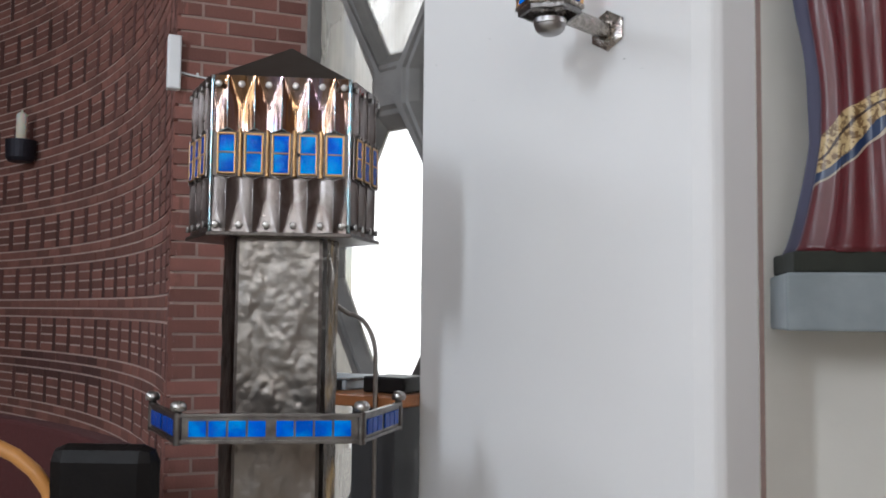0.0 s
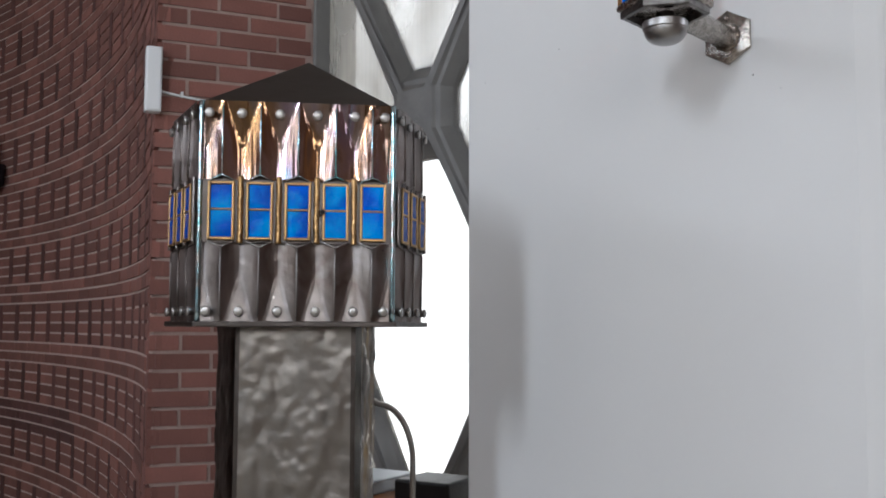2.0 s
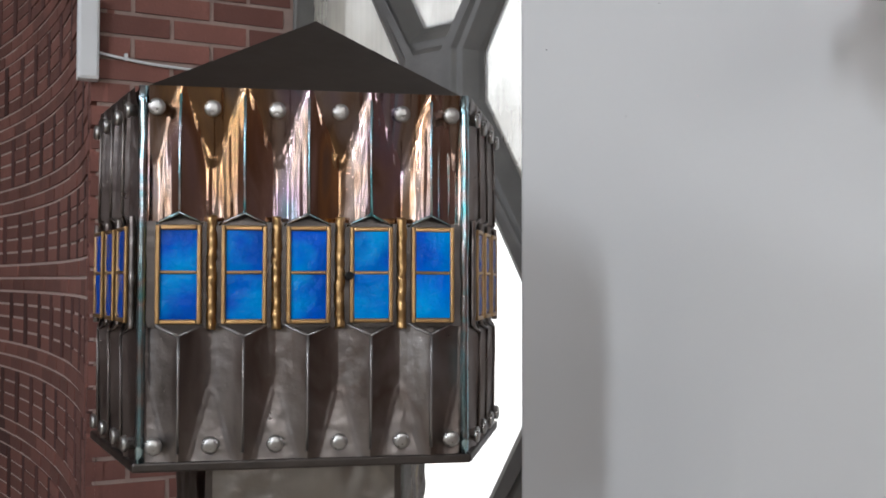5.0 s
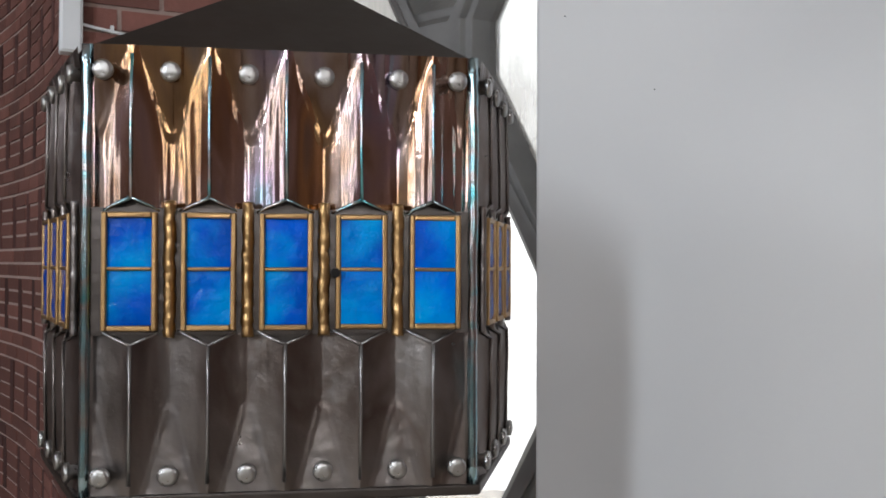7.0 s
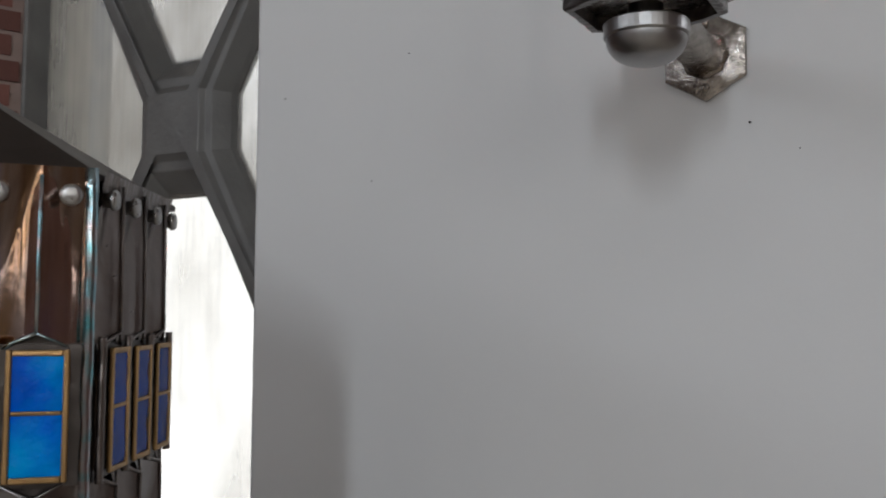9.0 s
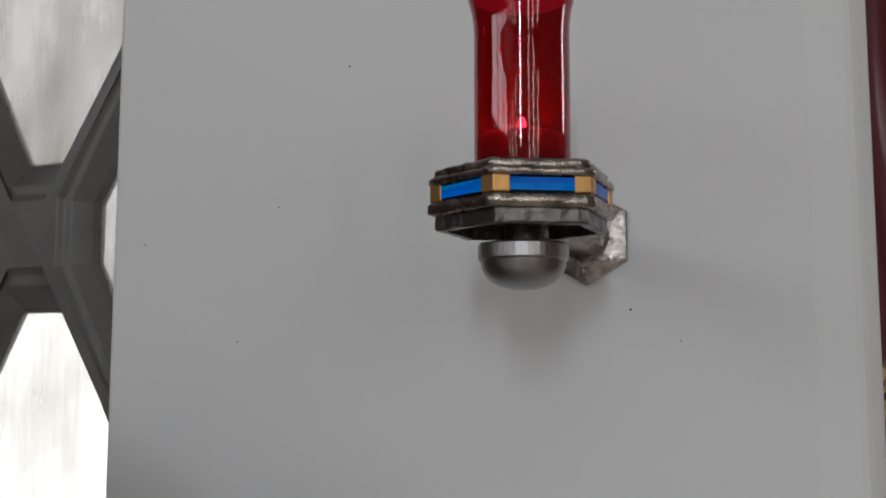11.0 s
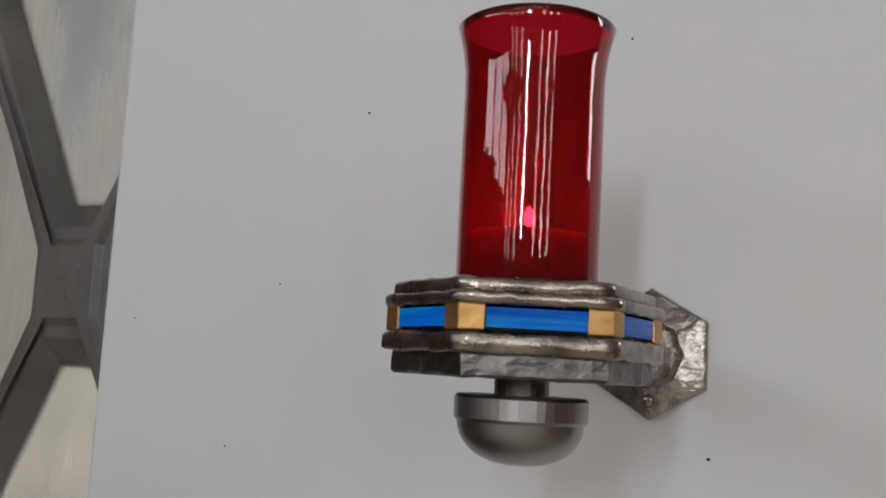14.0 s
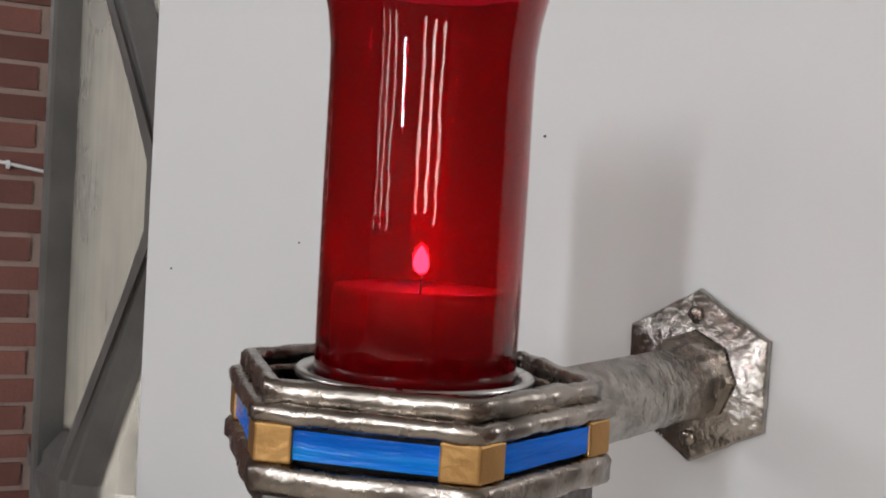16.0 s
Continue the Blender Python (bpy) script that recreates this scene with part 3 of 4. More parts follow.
def pleats(bars, upper, seed):
    """Sheet metal folded into a crease midway between the bars, with a curved gusset opening round the outer end of each bar."""
    bm = bmesh.new()
    zin, zout = (ZP1, Z1) if upper else (ZP0, Z0)
    sign = 1 if upper else -1
    wide, high = 26, 38
    for k, x in enumerate(bars):
        for side in (-1, 1):
            n = k + side
            crease = 0 <= n < len(bars)
            reach = abs(bars[n] - x) / 2 if crease else 0.014
            depth = 0.0205 if crease else 0.006
            rows = []
            for j in range(high + 1):
                v = j / high
                spread = max(0.0, (v - 0.42) / 0.58) ** 1.15
                row = []
                for i in range(wide + 1):
                    u = i / wide
                    start = zin + sign * ((-0.006 + 0.022 * u) if crease else -0.006)
                    fold, gusset = (0.4 * u + 0.6 * u * u) * (1 - 0.25 * v ** 3), spread * (0.97 if upper else 0.6) if crease else 0.0
                    gusset *= 0.72
                    gap = max(0.0, 0.09 - abs(fold - gusset)) / 0.09 * (1.0 if gusset > 0.03 else 0.3)
                    lift = max(fold, gusset) + 0.055 * gap * gap
                    px, pz = x + side * reach * u, start + (zout - start) * v
                    q = Vector((px * (110 if upper else 60) + seed, pz * (5 if upper else 14), seed))
                    rough = (0.0012 + 0.0006 * gap) if upper else 0.0007
                    rim = min(1.0, (1 - u) * 6)
                    row.append(bm.verts.new((px, 0.004 - depth * lift + rim * (rough * noise.noise(q) + 0.0002 * noise.noise(q * 2.3)), pz)))
                rows.append(row)
            for a, b in zip(rows, rows[1:]):
                for i in range(wide):
                    bm.faces.new((a[i], a[i + 1], b[i + 1], b[i]) if side > 0 else (a[i], b[i], b[i + 1], a[i + 1]))
    bmesh.ops.remove_doubles(bm, verts=bm.verts, dist=0.0004)
    return bm


def rivet_mesh():
    bm = lathe([(0.0, 0.0118), (0.0075, 0.0116), (0.0105, 0.0108), (0.0122, 0.0088), (0.0122, 0.004), (0.009, 0.003), (0.009, -0.012), (0, -0.012)], 16)
    bmesh.ops.scale(bm, vec=(UNIT,) * 3, verts=bm.verts)
    bmesh.ops.recalc_face_normals(bm, faces=bm.faces)
    data = bpy.data.meshes.new("rivet")
    bm.to_mesh(data)
    bm.free()
    data.materials.append(RIVET_STEEL)
    for p in data.polygons:
        p.use_smooth = True
    return data


def highlight_rods(bars, upper):
    """Thin rods added for the highlights along the creases and where the pleats end above and below the windows."""
    bm = bmesh.new()
    zin, zout = (ZP1, Z1) if upper else (ZP0, Z0)
    sign = 1 if upper else -1
    for a, b in zip(bars, bars[1:]):
        c = (a + b) / 2
        for pts, r in (([(c, -0.0175, zin + sign * 0.016), (c, -0.0168, (zin + zout) / 2), (c, -0.0155, zout - sign * 0.012)], 0.0022),
                       ([(c, -0.0172, zin + sign * 0.016), ((a + c) / 2, -0.009, zin + sign * 0.006), (a + 0.006, -0.002, zin - sign * 0.003)], 0.0024),
                       ([(c, -0.0172, zin + sign * 0.016), ((b + c) / 2, -0.009, zin + sign * 0.006), (b - 0.006, -0.002, zin - sign * 0.003)], 0.0016)):
            piece = tube(pts, r, 6)
            lift = {v: bm.verts.new(v.co) for v in piece.verts}
            for f in piece.faces:
                bm.faces.new([lift[v] for v in f.verts])
            piece.free()
    bmesh.ops.subdivide_edges(bm, edges=bm.edges, cuts=1)
    return dent(bm, 0.0012, 110, 2.0)


RIVET = rivet_mesh()


def rivet(parent, m, x, out, z, tilt=0.0):
    ob = new("rivet", RIVET)
    ob.parent = parent
    place = m @ Matrix.Translation((x, out, z)) @ Matrix.Rotation(radians(90 + tilt), 4, "X")
    place.translation = (place.translation - BASE[parent.name]) * UNIT
    ob.matrix_local = place


def enamel_window(parent, m, x, w, material, seed):
    """Gilt frame with two enamel tiles, one over the other."""
    h0, h1, mid = ZP0 + 0.002, ZP1 - 0.002, (ZP0 + ZP1) / 2 + 0.003
    t = 0.0065
    bm = bmesh.new()
    for x0, x1, z0, z1 in ((x, x + t, h0, h1), (x + w - t, x + w, h0, h1), (x + t, x + w - t, h0, h0 + t), (x + t, x + w - t, h1 - t, h1),
                           (x + t, x + w - t, mid - t * 0.35, mid + t * 0.35)):
        box(bm, x0, x1, -0.022 if seed < 3 else -0.0185, -0.005 if seed < 3 else -0.0125, z0, z1)
    dent(bm, 0.0012, 60, seed)
    frame_ = part("frame", bm, GOLD, parent, "gilt frame", m=m, bevel=0.0018)
    for z0, z1 in ((h0 + t, mid - t * 0.35), (mid + t * 0.35, h1 - t)):
        tile = bmesh.new()
        bmesh.ops.create_grid(tile, x_segments=8, y_segments=8, size=0.5)
        for v in tile.verts:
            u, w_ = v.co.x + 0.5, v.co.y + 0.5
            edge = min(u, 1 - u, w_, 1 - w_)
            lift = 0.0015 * min(1, edge * 7) + 0.0016 * noise.noise(Vector((u * 3 + seed, w_ * 3, z0 * 9)))
            v.co = Vector((x + t + u * (w - 2 * t), -0.0155 - lift, z0 + w_ * (z1 - z0)))
        part("tile", tile, material, frame_, "blue enamel tile", smooth=True, m=m)


def tabernacle_face(a, b, bars, windows, tint, lower, blue, seed):
    local, length = face_frame(a, b)
    m = TAB @ local
    part("upper_cladding", pleats(bars, True, seed), tint, tabernacle, "pleated sheet steel with heat colours", smooth=True, m=m)
    part("lower_cladding", pleats(bars, False, seed + 7), lower, tabernacle, "pleated dull grey sheet steel", smooth=True, m=m)
    part("seam", highlight_rods(bars, True), EDGE_TINT if seed < 1 else PLAIN_STEEL, tabernacle, "blue-green tinted rod standing for the bright folded edge" if seed < 1 else "", smooth=True, m=m)
    part("seam", highlight_rods(bars, False), SATIN if seed < 1 else PLAIN_STEEL, tabernacle, smooth=True, m=m)
    band = boxed(0.004, length - 0.004, -0.006, 0.01, ZP0 - 0.004, ZP1 + 0.004)
    part("band", band, DARK_STEEL, tabernacle, m=m)
    for k, x in enumerate(bars):
        if 0 < k < len(bars) - 1 or seed > 1:
            pts = [(x + 0.0012 * noise.noise(Vector((x * 40, z * 50, 1))), -0.012, z) for z in np.linspace(ZP0 - 0.006, ZP1 + 0.012, 40)]
            bm = tube(pts, 0.0072 if seed < 1 else 0.005, 10)
            dent(bm, 0.0026 if seed < 1 else 0.0008, 150, x)
            part("bar", bm, GOLD if seed < 1 else PLAIN_STEEL, tabernacle, "gilt beaded bar" if seed < 1 else "", smooth=True, m=m)
        inset = 0.012 if k == 0 else -0.014 if k == len(bars) - 1 else 0.0
        rivet(tabernacle, m, x + inset, -0.010, Z1 - 0.032)
        rivet(tabernacle, m, x + inset, -0.010, Z0 + 0.024)
    for k, x in enumerate(windows):
        enamel_window(tabernacle, m, x, 0.0645, blue, seed + k)


FRONT_BARS = [0.008, 0.0982, 0.1907, 0.283, 0.375, 0.464]
tabernacle_face(PLAN[0], PLAN[1], FRONT_BARS, [0.020 + 0.0925 * k for k in range(5)], TINTED, PLAIN_STEEL, BLUE, 0.3)
SIDE_BARS = [0.014, 0.106, 0.198, 0.29]
tabernacle_face(PLAN[1], PLAN[2], SIDE_BARS, [0.034 + 0.0925 * k for k in range(3)], PLAIN_STEEL, PLAIN_STEEL, BLUE_SHADED, 3.3)
tabernacle_face(PLAN[5], PLAN[0], [0.33 - x for x in SIDE_BARS[::-1]], [0.33 - 0.0985 - 0.0925 * k for k in range(3)], PLAIN_STEEL, PLAIN_STEEL, BLUE_SHADED, 5.3)
for x in (-0.236, 0.236):
    edge_bar = tube([(x, -0.006, z) for z in np.linspace(Z0, Z1, 24)], 0.0065, 8)
    dent(edge_bar, 0.0018, 70, x)
    part("edge_bar", edge_bar, EDGE_TINT, tabernacle, smooth=True, m=TAB)
keyhole = lathe([(0, 0.006), (0.006, 0.006), (0.006, -0.002)], 12)
part("keyhole", keyhole, BLACK, tabernacle, m=TAB @ Matrix.Translation((0.061, -0.022, 1.908)) @ Matrix.Rotation(radians(90), 4, "X"))

# ---- the metal column and its shelf ----
column = thing("column", TAB @ Vector((0, 0.2, FLOOR)), "column clad in beaten grey steel under the tabernacle", "column")
part("core", prism([(-0.15, 0.075), (0.15, 0.075), (0.19, 0.2), (0.17, 0.4), (-0.17, 0.4), (-0.19, 0.2)], FLOOR, Z0 - 0.014), DARK_STEEL, column, m=TAB)


def beaten_plate(x0, x1, z0, z1, y, nx, nz, amount, seed):
    bm = bmesh.new()
    grid = [[bm.verts.new((x, y + amount * (1.1 * noise.noise(Vector((x * 13, z * 10, seed))) - 0.9 * abs(noise.noise(Vector((x * 24, z * 19, seed + 3)))) + 0.35 * noise.noise(Vector((x * 52, z * 44, seed + 5)))), z))
             for x in np.linspace(x0, x1, nx)] for z in np.linspace(z0, z1, nz)]
    for a, b in zip(grid, grid[1:]):
        for k in range(nx - 1):
            bm.faces.new((a[k], a[k + 1], b[k + 1], b[k]))
    return bm


part("front_plate", beaten_plate(-0.138, 0.138, FLOOR, Z0 - 0.014, 0.058, 40, 220, 0.0042, 2.0), HAMMERED, column, "beaten bright steel sheet", smooth=True, m=TAB)
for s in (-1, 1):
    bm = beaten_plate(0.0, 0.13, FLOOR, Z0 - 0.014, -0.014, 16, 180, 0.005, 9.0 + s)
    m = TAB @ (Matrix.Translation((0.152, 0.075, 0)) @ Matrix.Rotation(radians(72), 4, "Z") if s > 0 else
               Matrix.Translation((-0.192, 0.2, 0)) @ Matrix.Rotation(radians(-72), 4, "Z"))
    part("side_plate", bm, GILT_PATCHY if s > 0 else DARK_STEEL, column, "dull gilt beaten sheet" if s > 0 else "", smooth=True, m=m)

FASCIA = mat("worn_rail_steel", (0.2, 0.188, 0.178), 0.36, 1.0, 0.25, 30, 0.4, 60, (0.09, 0.08, 0.075), 18, 0.7)
RING = [(-0.285, -0.25), (0.285, -0.25), (0.43, 0.13), (0.25, 0.42), (-0.25, 0.42), (-0.43, 0.13)]
shelf = thing("shelf", TAB @ Vector((0, 0.1, 0.955)), "hexagonal metal shelf edged with blue enamel squares", "shelf")
part("plate", prism(RING, 0.962, 0.974), DARK_STEEL, shelf, m=TAB)
for a, b, cells, blue in ((RING[0], RING[1], (4, 4), BLUE), (RING[1], RING[2], (3, 3), BLUE_SHADED), (RING[5], RING[0], (3, 3), BLUE_SHADED)):
    local, length = face_frame(a, b)
    m = TAB @ local
    bm = boxed(0, length, -0.006, 0.012, 0.955, 1.046)
    for z in (0.959, 1.041):
        box(bm, 0, length, -0.012, -0.002, z - 0.005, z + 0.007)
    fascia = part("fascia", dent(bm, 0.0015, 40, length), FASCIA, shelf, m=m, bevel=0.002)
    half = length / 2
    for g, n in enumerate(cells):
        lo, hi = 0.03 + g * half - (0.015 if g else 0), half - 0.012 + g * (half - 0.018)
        step = (hi - lo) / n
        for k in range(n):
            part("enamel_square", boxed(lo + k * step + 0.003, lo + (k + 1) * step - 0.003, -0.0105, -0.004, 0.976, 1.026), blue, fascia, "blue enamel square", m=m, bevel=0.002)
for x, y in (RING[0], RING[1], RING[2], RING[5]):
    post = part("post", lathe([(0.014, 0.95), (0.014, 1.05), (0.011, 1.052), (0.011, 1.058), (0, 1.058)], 20), FASCIA, shelf, "round-headed steel post", m=TAB @ Matrix.Translation((x, y, 0)))
    part("knob", lathe([(0.012, 1.054), (0.0225, 1.056), (0.026, 1.065), (0.0245, 1.076), (0.016, 1.085), (0, 1.088)], 20), RIVET_STEEL, post, smooth=True, m=TAB @ Matrix.Translation((x, y, 0)))


# ---- the sanctuary lamp ----
AX = (0.123, 3.19)
LAMP = Matrix.Translation((AX[0], AX[1], 0))
lamp = thing("sanctuary_lamp", (AX[0], AX[1], 2.35), "ruby glass sanctuary lamp in a hexagonal cast metal bracket", "lamp")


def hexagon(r, z0, z1, hollow=0.0, wobble=0.0, seed=0.0):
    """A six-sided slab, or a hollow one, with uneven cast edges."""
    bm = bmesh.new()
    per = 10
    def ring(rr, z):
        pts = []
        for k in range(6):
            a, b = radians(60 * k), radians(60 * (k + 1))
            for i in range(per):
                f = i / per
                pts.append(bm.verts.new((rr * ((1 - f) * math.cos(a) + f * math.cos(b)), rr * ((1 - f) * math.sin(a) + f * math.sin(b)), z)))
        return pts
    c = 0.0025
    levels = [ring(r - c, z0), ring(r, z0 + c), ring(r, (z0 + z1) / 2), ring(r, z1 - c), ring(r - c, z1)]
    if hollow:
        levels += [ring(hollow, z1), ring(hollow, (z0 + z1) / 2), ring(hollow, z0)]
    n = len(levels[0])
    for a, b in zip(levels, levels[1:]):
        for k in range(n):
            bm.faces.new((a[k], a[(k + 1) % n], b[(k + 1) % n], b[k]))
    if hollow:
        for k in range(n):
            bm.faces.new((levels[-1][k], levels[-1][(k + 1) % n], levels[0][(k + 1) % n], levels[0][k]))
    else:
        bm.faces.new(levels[0]), bm.faces.new(levels[-1])
    if wobble:
        dent(bm, wobble, 75, seed)
    return bm


part("rim", hexagon(0.1155, 2.502, 2.515, 0.1065, 0.0019, 1.0), PEWTER, lamp, "cast pewter-grey rim", smooth=True, m=LAMP)
part("upper_plate", hexagon(0.124, 2.493, 2.5035, 0.105, 0.0017, 4.0), PEWTER, lamp, smooth=True, m=LAMP)
# Black here puts the shade of the slits round the enamel into colour.
part("enamel_core", hexagon(0.1145, 2.471, 2.494, 0.1045), BLACK, lamp, m=LAMP)
part("lower_plate", hexagon(0.124, 2.455, 2.4715, 0.0, 0.0019, 8.0), PEWTER, lamp, smooth=True, m=LAMP)
part("under_skirt", hexagon(0.114, 2.436, 2.457, 0.1, 0.0016, 12.0), PEWTER_SHADED, lamp, "cast skirt under the bracket, coloured dark for shade", m=LAMP)
# Likewise black, for the shade inside the hollow rim.
part("floor_plate", hexagon(0.105, 2.482, 2.488), BLACK, lamp, m=LAMP)
for k in range(6):
    a = radians(60 * k)
    m = LAMP @ Matrix.Rotation(a, 4, "Z")
    # blocks wrap the corners, enamel strips lie between them
    block = prism([(0.1215, 0.0), (0.1215 - 0.0105, 0.0185), (0.106, 0.0155), (0.1135, 0.0), (0.106, -0.0155), (0.1215 - 0.0105, -0.0185)], 2.4725, 2.4935)
    part("corner_block", dent(block, 0.0006, 90, k), BRASS_MATT, lamp, "satin brass corner block", m=m, bevel=0.0015)
    m2 = LAMP @ Matrix.Rotation(a + radians(30), 4, "Z")
    part("enamel_strip", beaten_plate(-0.0415, 0.0415, 2.4752, 2.4908, 0.0, 30, 7, 0.0013, 3.0 + k), BLUE_GLOSS, lamp, "blue enamel strip", smooth=True,
         m=m2 @ Matrix.Translation((0.1035, 0, 0)) @ Matrix.Rotation(radians(90), 4, "Z"))
part("glass_collar", lathe([(0.068, 2.504), (0.0735, 2.507), (0.0745, 2.51), (0.0725, 2.512), (0.067, 2.51), (0.066, 2.504), (0.068, 2.504)], 48), SILVER, lamp, "bright ring round the glass", smooth=True, m=LAMP)
part("collar_disc", lathe([(0.0, 2.48), (0.066, 2.48), (0.068, 2.506), (0.064, 2.506), (0.062, 2.486), (0, 2.486)], 40), PEWTER_SHADED, lamp, smooth=True, m=LAMP)
OUT = [(0.0605, 2.4895), (0.0626, 2.4960), (0.0629, 2.5600), (0.0631, 2.6382), (0.0629, 2.6859), (0.0633, 2.7068), (0.0654, 2.7259), (0.0685, 2.7402), (0.0716, 2.7498)]
IN = [(0.0701, 2.7513), (0.0668, 2.7408), (0.0634, 2.7259), (0.0612, 2.7068), (0.0608, 2.6859), (0.0609, 2.6382), (0.0607, 2.5600), (0.0603, 2.4985), (0.0580, 2.4940)]
part("glass", lathe([(0.0000, 2.4895)] + OUT + IN + [(0.0000, 2.4940)], 72), RUBY, lamp, "ruby red glass cylinder with a flared lip", smooth=True, m=LAMP)
candle = part("candle", lathe([(0, 2.4885), (0.054, 2.4885), (0.0545, 2.558), (0.053, 2.563), (0.046, 2.5615), (0.03, 2.559), (0, 2.5585)], 40), WAX, lamp, "burning wax candle", smooth=True, m=LAMP)
part("wick", tube([(0, 0, 2.557), (0.0008, 0, 2.566), (0.002, 0.001, 2.572)], 0.0009, 6), BLACK, candle, m=LAMP)
part("flame", lathe([(0, 2.5705), (0.0036, 2.5725), (0.0054, 2.5765), (0.0048, 2.5815), (0.0024, 2.586), (0, 2.589)], 14), FLAME, candle, "small bright flame", smooth=True, m=LAMP)
part("neck", lathe([(0.0, 2.446), (0.024, 2.446), (0.024, 2.417), (0, 2.417)], 28), PEWTER_SHADED, lamp, smooth=False, m=LAMP)
part("cap", lathe([(0, 2.4215), (0.056, 2.4215), (0.0585, 2.419), (0.0585, 2.402), (0.0565, 2.399), (0, 2.399)], 48), SATIN, lamp, "turned steel cap", m=LAMP)
part("bowl", lathe([(0.0555, 2.4)] + [(0.0555 * math.cos(radians(a)) ** 0.8, 2.4 - 0.038 * math.sin(radians(a))) for a in range(10, 90, 10)] + [(0, 2.362)], 40), SATIN, lamp,
     "polished half-round bowl", smooth=True, m=LAMP)
FOOT = on_pier(0.368, 0, 2.473)
reach = Vector((FOOT.x - AX[0], FOOT.y - AX[1], 0))
ARM = Matrix.Translation((AX[0], AX[1], 2.468)) @ Matrix.Rotation(math.atan2(reach.y, reach.x), 4, "Z")
arm = bmesh.new()
rows = []
for i in range(26):
    f = i / 25
    x = 0.095 + f * (reach.length - 0.095 - 0.006)
    z = f * 0.005
    rows.append([arm.verts.new((x, y, z + h)) for y, h in ((-0.022, -0.03), (0.022, -0.03), (0.029, -0.02), (0.03, 0.004), (0.019, 0.023), (0.0, 0.03), (-0.019, 0.023), (-0.03, 0.004), (-0.029, -0.02))])
for a, b in zip(rows, rows[1:]):
    for k in range(9):
        arm.faces.new((a[k], a[(k + 1) % 9], b[(k + 1) % 9], b[k]))
arm.faces.new(rows[0]), arm.faces.new(rows[-1])
bmesh.ops.subdivide_edges(arm, edges=arm.edges, cuts=2, use_grid_fill=True)
dent(arm, 0.0007, 95, 3)
part("arm", arm, CHASED, lamp, "cast pewter-grey arm with chased relief", smooth=True, m=ARM)
PLATE = Matrix.Translation(FOOT) @ Matrix.Rotation(math.atan2(D.y, D.x), 4, "Z") @ Matrix.Rotation(radians(90), 4, "X") @ Matrix.Rotation(radians(90), 4, "Z")
plate = part("wall_plate", hexagon(0.081, 0.001, 0.0115, 0.0, 0.0012, 21.0), CHASED, lamp, "six-sided cast wall plate", smooth=True, m=PLATE)
part("collar", lathe([(0.044, 0.008), (0.043, 0.016), (0.038, 0.02), (0.02, 0.02)], 8), PEWTER, lamp, m=PLATE)
for x, y in ((0.058, 0.0), (-0.058, 0.0)):
    screw = part("screw", lathe([(0.008, 0.010), (0.0075, 0.0145), (0.005, 0.016), (0, 0.0163)], 14), PEWTER, plate, smooth=True, m=PLATE @ Matrix.Translation((x, y, 0)))

# ---- statue on its console ----
console = thing("console", (1.4, 4.4, 1.33), "grey stone wall console under the statue", "bracket")
part("block", boxed(1.03, 1.86, 4.06, 4.62, 1.31, 1.556), GREY_STONE, console, bevel=0.012)


